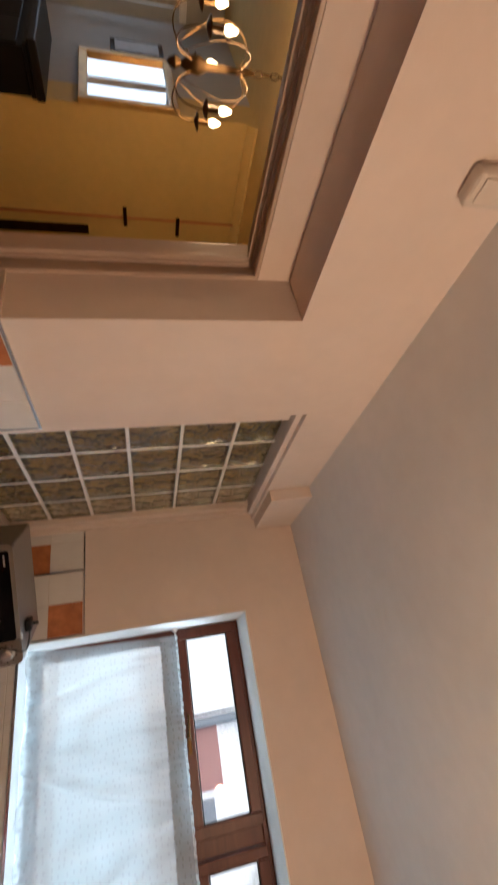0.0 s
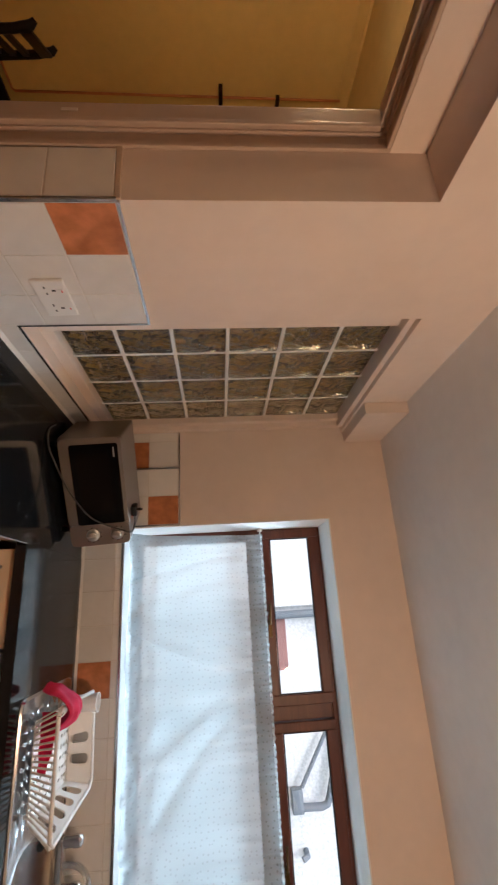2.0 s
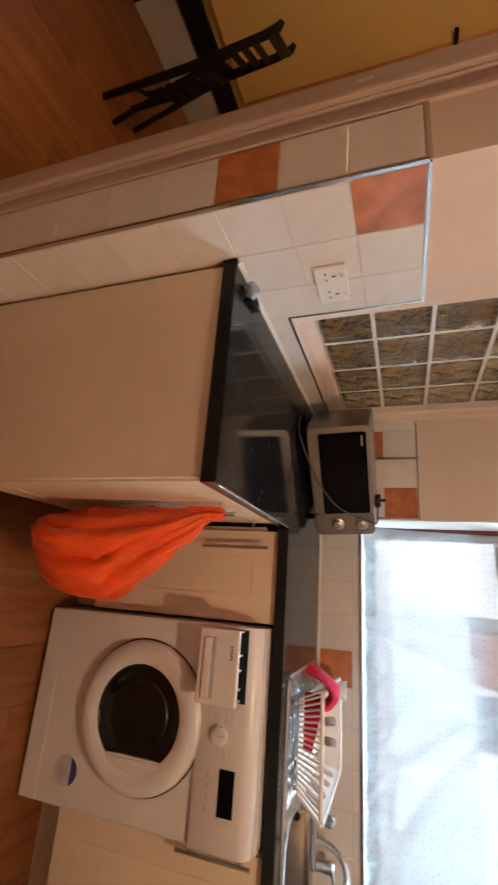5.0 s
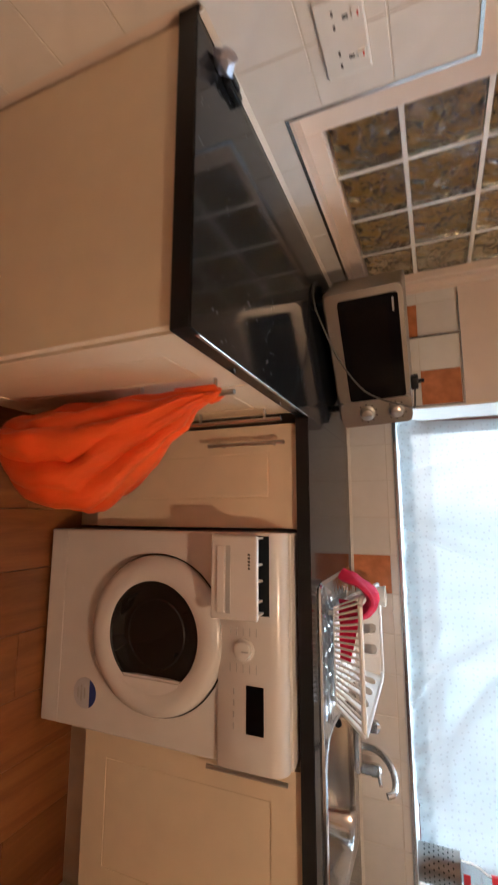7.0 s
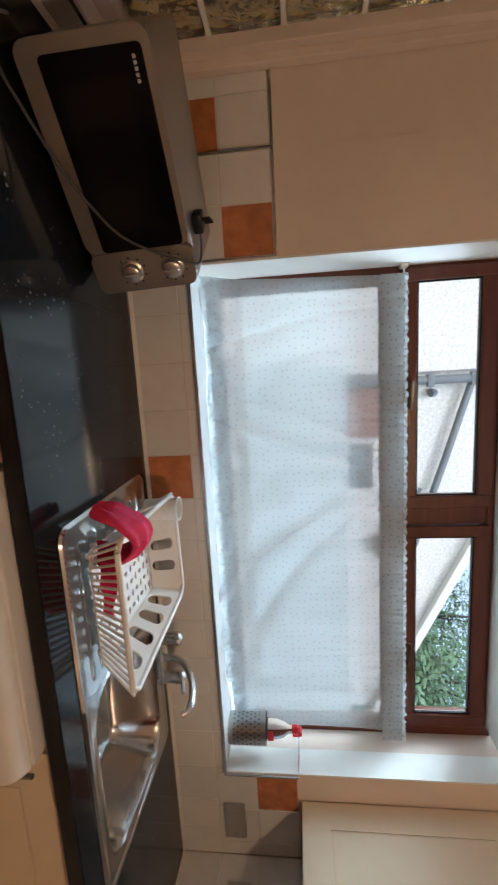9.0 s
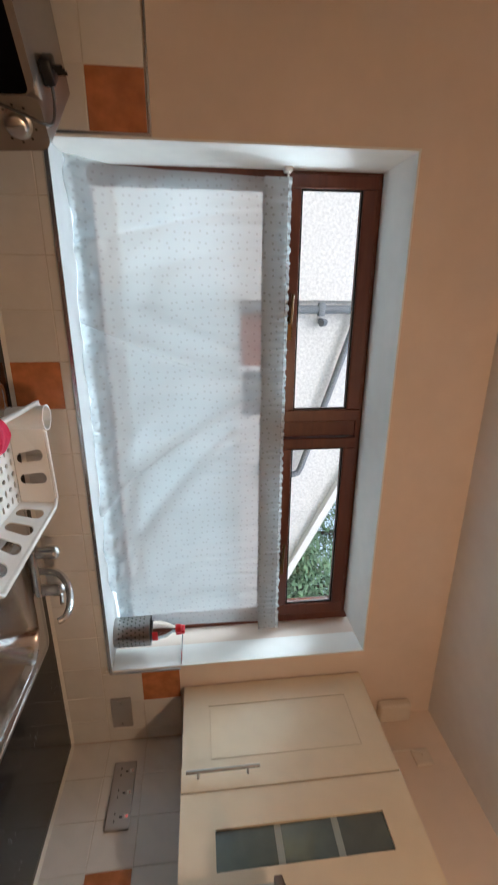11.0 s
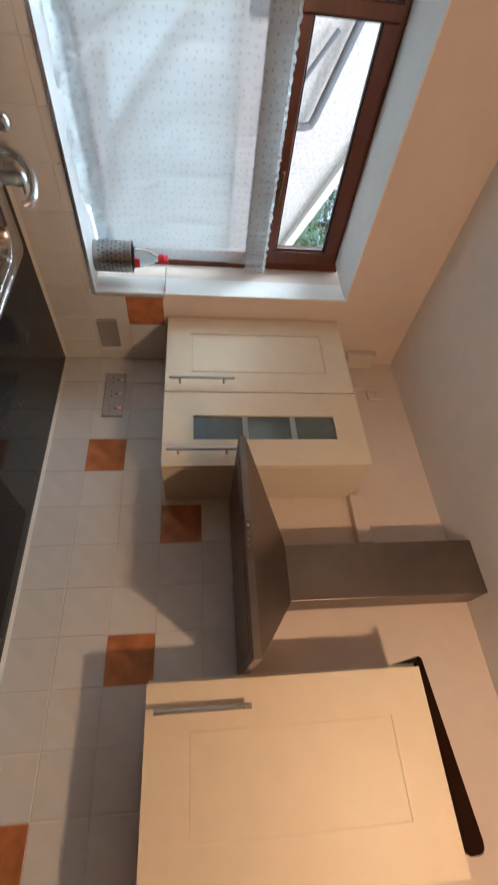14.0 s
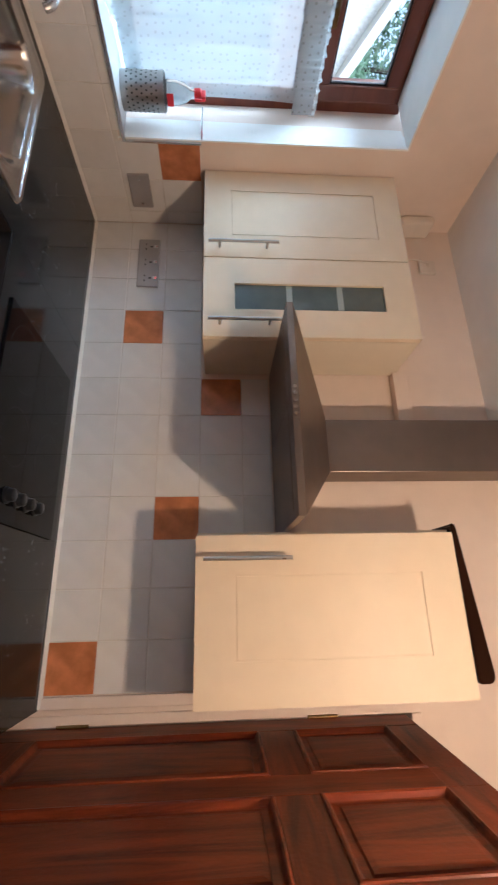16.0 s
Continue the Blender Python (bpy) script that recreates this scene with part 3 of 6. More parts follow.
for z in GZ[1:-1]:
    for a, b in zip(GY, GY[1:]):
        part("mortar_joint", box((-0.150, a + 0.006, z - 0.006), (-0.084, b - 0.006, z + 0.006)), WHITEPL, panel, smooth=False)
blocks = {}
for i, (y0, y1) in enumerate(zip(GY, GY[1:])):
    for j, (z0, z1) in enumerate(zip(GZ, GZ[1:])):
        key = (round(y1 - y0, 3), round(z1 - z0, 3))
        if key not in blocks:
            h, k = (y1 - y0) / 2 - 0.007, (z1 - z0) / 2 - 0.007
            blocks[key] = finish("glass_block", box((-0.036, -h, -k), (0.036, h, k), 0.008, 2), BLOCK, smooth=True)
        ob = new("glass_block", blocks[key])
        ob.parent = panel
        ob.location = Vector((-0.117, (y0 + y1) / 2, (z0 + z1) / 2)) - base_of(panel)
structure("trim", box((-0.055, 1.555, 0.968), (0.006, YW, 0.981), 0.002), WALL, "cream sill board under the glass blocks", "sill")
structure("trim", box((0.0005, 1.549, 0.966), (0.009, YW - 0.02, 0.974)), CHROME, "metal tile edging under the glass blocks", "trim")

# timber lining of the dining room opening
door_2 = thing("door_frame", (-0.25, 0.62, 0), "cream gloss door frame with rebates and an empty strike plate", "door frame", kind="structure")
for name, y0, y1, s in (("jamb", 1.115, 1.115, -1), ("jamb", 0.12, 0.12, 1)):
    bm = bmesh.new()
    for x0, x1, w in ((-0.165, -0.148, 0.011), (-0.200, -0.165, 0.001), (-0.208, -0.200, 0.010), (-0.222, -0.208, 0.022), (-0.232, -0.222, 0.013), (-0.2935, -0.232, 0.004)):
        a, b = sorted((y0, y0 + s * w))
        slab(bm, (x0, a, 0), (x1, b, 1.9715), 0.0035, 3)
    part(name, bm, TRIM, door_2)
bm = bmesh.new()
slab(bm, (-0.294, 0.12, 1.972), (-0.150, 1.115, 2.061))
part("head_panel", bm, WALL, door_2)
bm = bmesh.new()
for x0, x1, w in ((-0.165, -0.148, 0.011), (-0.200, -0.165, 0.001), (-0.208, -0.200, 0.010), (-0.222, -0.208, 0.022), (-0.232, -0.222, 0.013), (-0.2935, -0.232, 0.004)):
    slab(bm, (x0, 0.12 + w, 1.9715 - w), (x1, 1.115 - w, 1.9715), 0.003)
part("head", bm, TRIM, door_2)
for z in (1.235,):
    part("strike_plate", box((-0.272, 1.1092, z - 0.018), (-0.262, 1.1112, z + 0.018)), VENTPL, door_2, "worn strike plate")
structure("trim", box((-0.15, 1.1065, 1.346), (0.004, 1.1135, 1.360), 0.002), TRIM, "cream bead over the reveal tiles", "trim")
structure("trim", box((0.0005, 1.106, 0.02), (0.008, 1.1145, 1.352)), CHROME, "metal tile edging on the wall corner", "trim")
structure("trim", box((0.0005, 1.1145, 1.350), (0.008, 1.556, 1.357)), CHROME, "metal tile edging over the splashback", "trim")
structure("trim", box((0.0005, 1.550, 0.974), (0.008, 1.557, 1.350)), CHROME, "metal tile edging beside the glass blocks", "trim")
bm = bmesh.new()
slab(bm, (-0.10, YW + 0.002, 1.352), (0.160, YW + 0.012, 1.358))
slab(bm, (0.160, YW - 0.010, 0.90), (0.166, YW + 0.012, 1.358))
slab(bm, (0.166, YW - 0.010, 1.352), (0.455, YW, 1.358))
slab(bm, (0.449, YW - 0.011, 1.09), (0.4545, YW, 1.352))
structure("trim", bm, CHROME, "metal tile edging beside the window", "trim")


# ---- fitted kitchen ----
def bar_handle(parent, a, b, out, r=0.006):
    """A bar handle between two ends, standing off its door on two posts."""
    a, b, out = Vector(a), Vector(b), Vector(out)
    bm = bmesh.new()
    tube(bm, [a + out, b + out], r, 10)
    d = (b - a)
    for f in (0.16, 0.84):
        tube(bm, [a + d * f - out * 0.02, a + d * f + out], r * 0.75, 8)
    return part("handle", bm, STEEL, parent, "brushed steel bar handle")


def shaker(parent, u0, u1, z0, z1, at, axis, face, border=0.10, mat=None, glass=None):
    """A door with a sunk centre panel. axis: the axis it faces along (0 or 1); face: the sign of that way."""
    th = 0.019
    def lay(a0, a1, b0, b1, depth0, depth1, bev=0.0):
        d0, d1 = sorted((at - face * depth0, at - face * depth1))
        bm = bmesh.new()
        if axis == 0:
            slab(bm, (d0, a0, b0), (d1, a1, b1), bev)
        else:
            slab(bm, (a0, d0, b0), (a1, d1, b1), bev)
        return bm
    bm = lay(u0, u0 + border, z0, z1, 0, th)
    for q in (lay(u1 - border, u1, z0, z1, 0, th), lay(u0 + border, u1 - border, z0, z0 + border, 0, th),
              lay(u0 + border, u1 - border, z1 - border, z1, 0, th)):
        me = bpy.data.meshes.new("tmp")
        q.to_mesh(me)
        q.free()
        bm.from_mesh(me)
        bpy.data.meshes.remove(me)
    door = part("door", bm, mat or CREAMDOOR, parent)
    if glass:
        part("glass_panel", lay(u0 + border - 0.001, u1 - border + 0.001, z0 + border - 0.001, z1 - border + 0.001, 0.008, 0.012, 0.0), glass, door, "smoked glass panel")
        for f in (0.36, 0.70):
            zz = z0 + border + (z1 - z0 - 2 * border) * f
            part("shelf_edge", lay(u0 + border, u1 - border, zz - 0.010, zz + 0.010, 0.0074, 0.0085, 0.0), SHELF, door)
    else:
        part("groove", lay(u0 + border - 0.001, u1 - border + 0.001, z0 + border - 0.001, z1 - border + 0.001, 0.0030, th - 0.002, 0.0), mat or CREAMDOOR, door)
        e = border + 0.004
        part("centre_panel", lay(u0 + e, u1 - e, z0 + e, z1 - e, 0.0011, 0.0028, 0.0011), mat or CREAMDOOR, door)
    return door


def worktop_piece(bm, lo, hi):
    slab(bm, lo, hi, 0.0009, 1)


# L-shaped and right-hand worktop
bm = bmesh.new()
worktop_piece(bm, (0.003, 1.275, TOP - 0.038), (0.592, YW - 0.03, TOP))
worktop = solid("worktop", bm, WORKTOP, "black flecked laminate worktop over the peninsula unit", "worktop")
bm = bmesh.new()
SX0, SX1, SY0, SY1 = 1.50, 1.995, 2.05, 2.475          # cut-out for the bowl
X_, Y_ = [0.5925, SX0, SX1, W - 0.010], [1.945, SY0, SY1, YW - 0.014]
lo_ = [[bm.verts.new((x, y, TOP - 0.038)) for y in Y_] for x in X_]
hi_ = [[bm.verts.new((x, y, TOP)) for y in Y_] for x in X_]
for i in range(3):
    for j in range(3):
        if (i, j) != (1, 1):
            bm.faces.new((hi_[i][j], hi_[i + 1][j], hi_[i + 1][j + 1], hi_[i][j + 1]))
            bm.faces.new((lo_[i][j], lo_[i][j + 1], lo_[i + 1][j + 1], lo_[i + 1][j]))
for path in ([(0, 0), (1, 0), (2, 0), (3, 0), (3, 1), (3, 2), (3, 3), (2, 3), (1, 3), (0, 3), (0, 2), (0, 1), (0, 0)], [(1, 1), (1, 2), (2, 2), (2, 1), (1, 1)]):
    for (i, j), (k, l) in zip(path, path[1:]):
        bm.faces.new((lo_[i][j], lo_[k][l], hi_[k][l], hi_[i][j]))
sink_top = solid("worktop", bm, WORKTOP, "black flecked laminate worktop around the sink", "worktop", smooth=False)
part("front_edge", box((0.600, 1.9436, TOP - 0.0365), (2.0185, 1.9448, TOP - 0.002)), BLACKPL, sink_top, "plain black edge band", smooth=False)
bm = bmesh.new()
worktop_piece(bm, (2.02, 0.775, TOP - 0.038), (W - 0.010, 1.9445, TOP))
hob_top = solid("worktop", bm, WORKTOP, "black flecked laminate worktop around the hob", "worktop")
part("front_edge", box((2.0185, 0.776, TOP - 0.0365), (2.0198, 1.9430, TOP - 0.002)), BLACKPL, hob_top, "plain black edge band", smooth=False)
part("front_edge", box((0.0035, 1.2735, TOP - 0.0365), (0.5915, 1.2748, TOP - 0.002)), BLACKPL, worktop, "plain black edge band", smooth=False)
# chrome strip set in place of the window's reflection along the worktop edge
part("edging", box((0.593, 1.30, TOP - 0.006), (0.596, 1.94, TOP + 0.001), 0.001), CHROME, worktop, "metal strip for the window's glint on the edge")

# peninsula unit
pen = thing("base_cabinet", (0.29, 1.6, 0), "cream peninsula base unit with a plain end panel under black worktop", "cabinet")
part("end_panel", box((0.012, 1.284, 0.03), (0.578, 1.302, TOP - 0.039), 0.001), CREAMDOOR, pen)
part("body", box((0.03, 1.303, 0.13), (0.535, 2.54, TOP - 0.040)), CARCASS, pen)
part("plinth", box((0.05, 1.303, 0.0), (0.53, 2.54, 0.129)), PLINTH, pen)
d = shaker(pen, 1.310, 1.622, 0.135, 0.858, 0.581, 0, 1, 0.085)
bar_handle(d, (0.581, 1.555, 0.560), (0.581, 1.555, 0.845), (0.034, 0, 0))
d = shaker(pen, 1.627, 1.936, 0.135, 0.858, 0.581, 0, 1, 0.085)
bar_handle(d, (0.581, 1.862, 0.545), (0.581, 1.862, 0.845), (0.032, 0, 0))

# units along the window wall
unit = thing("base_cabinet", (0.75, 2.2, 0), "cream shaker base unit between the peninsula and the washing machine", "cabinet", "base units")
part("body", box((0.606, 1.982, 0.13), (0.918, 2.54, TOP - 0.040)), CARCASS, unit)
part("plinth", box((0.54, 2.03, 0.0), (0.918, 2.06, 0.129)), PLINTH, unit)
d = shaker(unit, 0.608, 0.915, 0.135, 0.858, 1.962, 1, -1, 0.085)
bar_handle(d, (0.668, 1.962, 0.585), (0.668, 1.962, 0.832), (0, -0.034, 0))
unit = thing("base_cabinet", (1.78, 2.2, 0), "cream shaker sink base unit with one steel bar handle", "cabinet", "base units")
part("body", box((1.545, 1.982, 0.13), (2.02, 2.02, TOP - 0.040)), CARCASS, unit)
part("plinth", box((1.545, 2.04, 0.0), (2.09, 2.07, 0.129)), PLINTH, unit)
d = shaker(unit, 1.548, 2.022, 0.135, 0.858, 1.962, 1, -1, 0.085)
bar_handle(d, (1.567, 1.962, 0.595), (1.567, 1.962, 0.832), (0, -0.034, 0))
unit = thing("base_cabinet", (2.3, 1.87, 0), "cream corner base unit with a plain filler panel", "cabinet", "base units")
part("body", box((2.045, 1.80, 0.13), (2.58, 1.960, TOP - 0.040)), CARCASS, unit)
part("filler_panel", box((2.026, 1.80, 0.135), (2.044, 1.958, 0.858), 0.001), CREAMDOOR, unit)
part("plinth", box((2.09, 1.28, 0.0), (2.12, 2.04, 0.129)), PLINTH, unit)
oven = thing("oven", (2.3, 1.5, 0.13), "built-in black glass oven under the hob", "oven")
part("body", box((2.045, 1.203, 0.135), (2.58, 1.797, 0.858)), CREAMDOOR, oven)
part("door", box((2.020, 1.206, 0.145), (2.044, 1.794, 0.30), 0.003), BLACKGL, oven, "dark glass lower door")
part("panel", box((2.026, 1.206, 0.305), (2.044, 1.794, 0.855), 0.002), CREAMDOOR, oven)
unit = thing("base_cabinet", (2.3, 1.0, 0), "cream shaker base unit at the worktop end", "cabinet", "base units")
part("body", box((2.045, 0.79, 0.13), (2.58, 1.20, TOP - 0.040)), CARCASS, unit)
part("plinth", box((2.09, 0.79, 0.0), (2.12, 1.279, 0.129)), PLINTH, unit)
d = shaker(unit, 0.792, 1.198, 0.135, 0.858, 2.026, 0, -1, 0.085)
bar_handle(d, (2.026, 0.85, 0.595), (2.026, 0.85, 0.832), (-0.034, 0, 0))

# wall units
wu = thing("wall_cabinet", (2.46, 2.22, 1.363), "cream double wall unit with a plain and a glazed door", "cabinet", "wall units")
part("body", box((2.360, 1.858, 1.363), (W - 0.010, 2.572, 2.085)), CARCASS, wu)
d = shaker(wu, 2.176, 2.574, 1.363, 2.085, 2.338, 0, -1, 0.095)
bar_handle(d, (2.338, 2.218, 1.380), (2.338, 2.218, 1.620), (-0.030, 0, 0))
d = shaker(wu, 1.858, 2.171, 1.363, 2.085, 2.338, 0, -1, 0.105, glass=FROST)
bar_handle(d, (2.338, 1.906, 1.380), (2.338, 1.906, 1.618), (-0.030, 0, 0))
wu2 = thing("wall_cabinet", (2.48, 1.03, 1.352), "cream shaker wall unit beside the cooker hood", "cabinet", "wall units")
part("body", box((2.372, 0.806, 1.354), (W - 0.010, 1.240, 2.076)), CARCASS, wu2)
d = shaker(wu2, 0.808, 1.230, 1.352, 2.078, 2.350, 0, -1, 0.105)
bar_handle(d, (2.350, 1.166, 1.374), (2.350, 1.166, 1.612), (-0.030, 0, 0))

# boxed cable run beside the double wall unit
structure("trim", box((W - 0.040, 1.66, 2.067), (W - 0.0005, 1.857, 2.125), 0.003), WALL, "cream painted cable trunking on the wall", "trunking")

# cooker hood
hood = thing("cooker_hood", (2.38, 1.53, 1.60), "brushed steel chimney cooker hood with push buttons", "cooker hood")
HY0, HY1 = 1.245, 1.845
bm = bmesh.new()
slab(bm, (2.14, HY0, 1.602), (W - 0.012, HY1, 1.622), 0.0015)
part("rim", bm, HOODSTEEL, hood)
bm = bmesh.new()
lo = [bm.verts.new(p) for p in ((2.142, HY0 + 0.002, 1.622), (W - 0.012, HY0 + 0.002, 1.622), (W - 0.012, HY1 - 0.002, 1.622), (2.142, HY1 - 0.002, 1.622))]
hi = [bm.verts.new(p) for p in ((2.455, 1.437, 1.768), (W - 0.012, 1.437, 1.768), (W - 0.012, 1.624, 1.768), (2.455, 1.624, 1.768))]
for k in range(4):
    bm.faces.new((lo[k], lo[(k + 1) % 4], hi[(k + 1) % 4], hi[k]))
bm.faces.new(lo[::-1])
bm.faces.new(hi)
part("canopy", bm, HOODSTEEL, hood, smooth=False)
part("chimney", box((2.460, 1.440, 1.768), (W - 0.012, 1.621, H - 0.001), 0.002), HOODSTEEL, hood)
for k in range(5):
    part("button", rod((2.141, 1.505 + 0.019 * k, 1.611), (2.134, 1.505 + 0.019 * k, 1.611), 0.0055, 12), CHROME, hood)
for y0, y1 in ((1.27, 1.535), (1.555, 1.82)):
    bm = bmesh.new()
    slab(bm, (2.20, y0, 1.6005), (2.54, y1, 1.6018), 0.0002)
    part("grease_filter", bm, HOODSTEEL, hood)

# hob
hob = thing("hob", (2.28, 1.52, TOP), "black glass electric hob with a row of knobs", "hob")
part("glass", box((2.065, 1.245, TOP + 0.0005), (2.515, 1.785, TOP + 0.006), 0.002), BLACKGL, hob)
for cx, cy, r in ((2.18, 1.67, 0.09), (2.40, 1.66, 0.075), (2.19, 1.46, 0.075), (2.41, 1.45, 0.09)):
    bm = bmesh.new()
    lathe(bm, [(r - 0.0012, 0), (r, 0.0002), (r + 0.0012, 0)], pose(cx, cy, TOP + 0.0061), 40)
    part("heating_zone", bm, ZONE, hob)
for k in range(4):
    bm = bmesh.new()
    lathe(bm, [(0.021, 0), (0.021, 0.004), (0.017, 0.006), (0.016, 0.020), (0.013, 0.022), (0, 0.022)], pose(2.19 + 0.058 * k, 1.312, TOP + 0.006), 20)
    part("knob", bm, BLACKPL, hob)

# washing machine
GUNMETAL = material("grey_drum_ring", (0.03, 0.03, 0.03), 0.25, 0.6)
wm = thing("washing_machine", (1.225, 2.15, 0), "white front-loading washing machine with a dark porthole", "washing machine")
MY = 1.885
part("body", box((0.926, MY, 0.012), (1.526, 2.42, 0.800), 0.006, 2), ENAMEL, wm)
part("lid", box((0.927, MY + 0.0265, 0.8005), (1.525, 2.42, 0.8525), 0.004, 2), ENAMEL, wm)
part("kick_panel", box((0.930, MY - 0.003, 0.018), (1.522, MY, 0.085), 0.002), ENAMEL, wm)
bm = bmesh.new()
arc = [(MY - 0.016 + 0.040 * (1 - math.cos(radians(a))), 0.806 + 0.040 * math.sin(radians(a))) for a in range(0, 91, 10)]
prism(bm, [(MY - 0.0005, 0.655), (MY - 0.012, 0.655), (MY - 0.016, 0.660)] + arc + [(MY + 0.026, 0.846), (MY + 0.026, 0.8005), (MY - 0.0005, 0.8005)], 0, 0.926, 1.526)
part("control_panel", bm, ENAMEL, wm, "white control panel with a rounded top edge")
PORT = pose(1.222, MY, 0.446, 90, 0, 0)
bm = bmesh.new()
lathe(bm, [(0.222, 0.0), (0.224, 0.012), (0.216, 0.026), (0.195, 0.034), (0.168, 0.034), (0.152, 0.026), (0.146, 0.012)], PORT, 56)
ring = part("porthole_ring", bm, ENAMEL, wm, "white moulded door ring")
PORTGLASS = material("dark_porthole_glass", (0.010, 0.011, 0.010), 0.05, spec=0.35, vary=0.3, stain=0.5)
bm = bmesh.new()
lathe(bm, [(0.150, 0.021), (0.143, 0.020), (0.128, 0.013), (0.112, 0.006), (0.098, 0.0045), (0.088, 0.0075), (0.050, 0.006), (0, 0.0055)], PORT, 56)
part("porthole_glass", bm, PORTGLASS, ring, "dark dished porthole glass")
bm = bmesh.new()
lathe(bm, [(0.147, 0.0205), (0.151, 0.0245), (0.155, 0.0275)], PORT, 56)
part("glass_seal", bm, GUNMETAL, ring)
bm = bmesh.new()
lathe(bm, [(0.100, 0.0050), (0.096, 0.0080), (0.092, 0.0070)], PORT, 48)
part("inner_ring", bm, GUNMETAL, ring)
# black ring stands in for the shaded gap round the door
bm = bmesh.new()
lathe(bm, [(0.225, 0.0005), (0.2285, 0.0005), (0.2285, 0.003), (0.225, 0.003)], PORT, 56)
part("door_seam", bm, BLACKPL, ring)
bm = bmesh.new()
arc = [(0.158 * math.cos(radians(a)), 0.158 * math.sin(radians(a))) for a in range(-44, 45, 8)]
prism(bm, [(x, y) for x, y in arc], 2, 0.012, 0.030)
bmesh.ops.bevel(bm, geom=[e for e in bm.edges if min(v.co.z for v in e.verts) > 0.029], offset=0.006, segments=3, affect='EDGES')
bm.transform(PORT)
part("door_latch", bm, ENAMEL, ring, "white finger grip in the door ring", smooth=False)
bm = bmesh.new()
slab(bm, (0.930, MY - 0.090, 0.668), (1.142, MY - 0.074, 0.800), 0.006, 3)
drawer = part("detergent_drawer", bm, ENAMEL, wm, "pulled-out detergent drawer front")
bm = bmesh.new()
slab(bm, (0.936, MY - 0.0735, 0.690), (1.136, MY - 0.0165, 0.700))
slab(bm, (0.936, MY - 0.0735, 0.7005), (0.941, MY - 0.0165, 0.790))
slab(bm, (1.131, MY - 0.0735, 0.7005), (1.136, MY - 0.0165, 0.790))
part("drawer_tray", bm, ENAMEL, drawer, smooth=False)
# thin black sheet in place of the shade inside the drawer opening
part("drawer_mouth", box((0.934, MY - 0.0172, 0.690), (1.142, MY - 0.0162, 0.806)), BLACKPL, drawer, "flat black sheet for the shaded drawer opening")
for x in (1.008, 1.050, 1.102):
    part("tray_divider", box((x - 0.003, MY - 0.0735, 0.7005), (x + 0.003, MY - 0.0175, 0.788), 0.001), ENAMEL, drawer)
part("drawer_grip", box((0.955, MY - 0.096, 0.688), (1.125, MY - 0.090, 0.712), 0.003), ENAMEL, drawer)
part("drawer_slot", box((0.955, MY - 0.0915, 0.714), (1.125, MY - 0.0897, 0.726), 0.0005), GREYPL, drawer)
for k in range(5):
    part("badge", box((0.975 + 0.0085 * k, MY - 0.0908, 0.775), (0.9805 + 0.0085 * k, MY - 0.0898, 0.781)), BLACKPL, drawer)
bm = bmesh.new()
lathe(bm, [(0.030, 0), (0.030, 0.003), (0.025, 0.005), (0.023, 0.015), (0.018, 0.017), (0, 0.017)], pose(1.232, MY - 0.016, 0.733, 90, 0, 0), 32)
knob = part("programme_dial", bm, ENAMEL, wm)
part("dial_mark", box((1.230, MY - 0.0345, 0.733), (1.234, MY - 0.0328, 0.753)), GREYPL, knob)
for s in (-1, 1):
    for k in range(5):
        x = 1.232 + s * 0.046
        part("printed_mark", box((x - 0.011, MY - 0.0172, 0.692 + 0.019 * k), (x + 0.011, MY - 0.0160, 0.6940 + 0.019 * k)), GREYPL, wm)
part("display", box((1.318, MY - 0.0178, 0.740), (1.436, MY - 0.0160, 0.789), 0.001), BLACKGL, wm, "black display window")
for k in range(4):
    part("printed_mark", box((1.330 + 0.028 * k, MY - 0.0172, 0.702), (1.345 + 0.028 * k, MY - 0.0160, 0.706)), GREYPL, wm)
bm = bmesh.new()
lathe(bm, [(0.0, 0.0015), (0.044, 0.0015), (0.045, 0.0)], pose(1.423, MY - 0.0002, 0.190, 90, 0, 0), 32)
st = part("round_sticker", bm, material("sticker_grey", (0.55, 0.56, 0.60), 0.4), wm, "round information sticker with a blue band")
bm = bmesh.new()
pts = [(1.423 + 0.0445 * math.cos(a), 0.190 + 0.0445 * math.sin(a)) for a in (radians(25 + 13 * k) for k in range(11))]
prism(bm, pts, 1, MY - 0.0024, MY - 0.0018)
part("sticker_band", bm, material("sticker_blue", (0.03, 0.06, 0.28), 0.4), st)
for k, w in enumerate((0.03, 0.045, 0.03)):
    part("printed_mark", box((1.423 - w / 2, MY - 0.0024, 0.162 + 0.013 * k), (1.423 + w / 2, MY - 0.0018, 0.167 + 0.013 * k)), GREYPL, st)
for x in (0.96, 1.49):
    for y in (1.93, 2.38):
        part("foot", rod((x, y, 0), (x, y, 0.013), 0.02, 12), BLACKPL, wm)

# ---- sink, tap and washing-up ----
sink = thing("sink", (1.55, 2.28, TOP), "inset stainless steel sink with a ribbed drainer", "sink")
def inside(x, y, x0, x1, y0, y1, r):
    """How far a point lies inside a rounded rectangle."""
    qx, qy = abs(x - (x0 + x1) / 2) - (x1 - x0) / 2 + r, abs(y - (y0 + y1) / 2) - (y1 - y0) / 2 + r
    return r - math.hypot(max(qx, 0), max(qy, 0)) - min(max(qx, qy), 0)


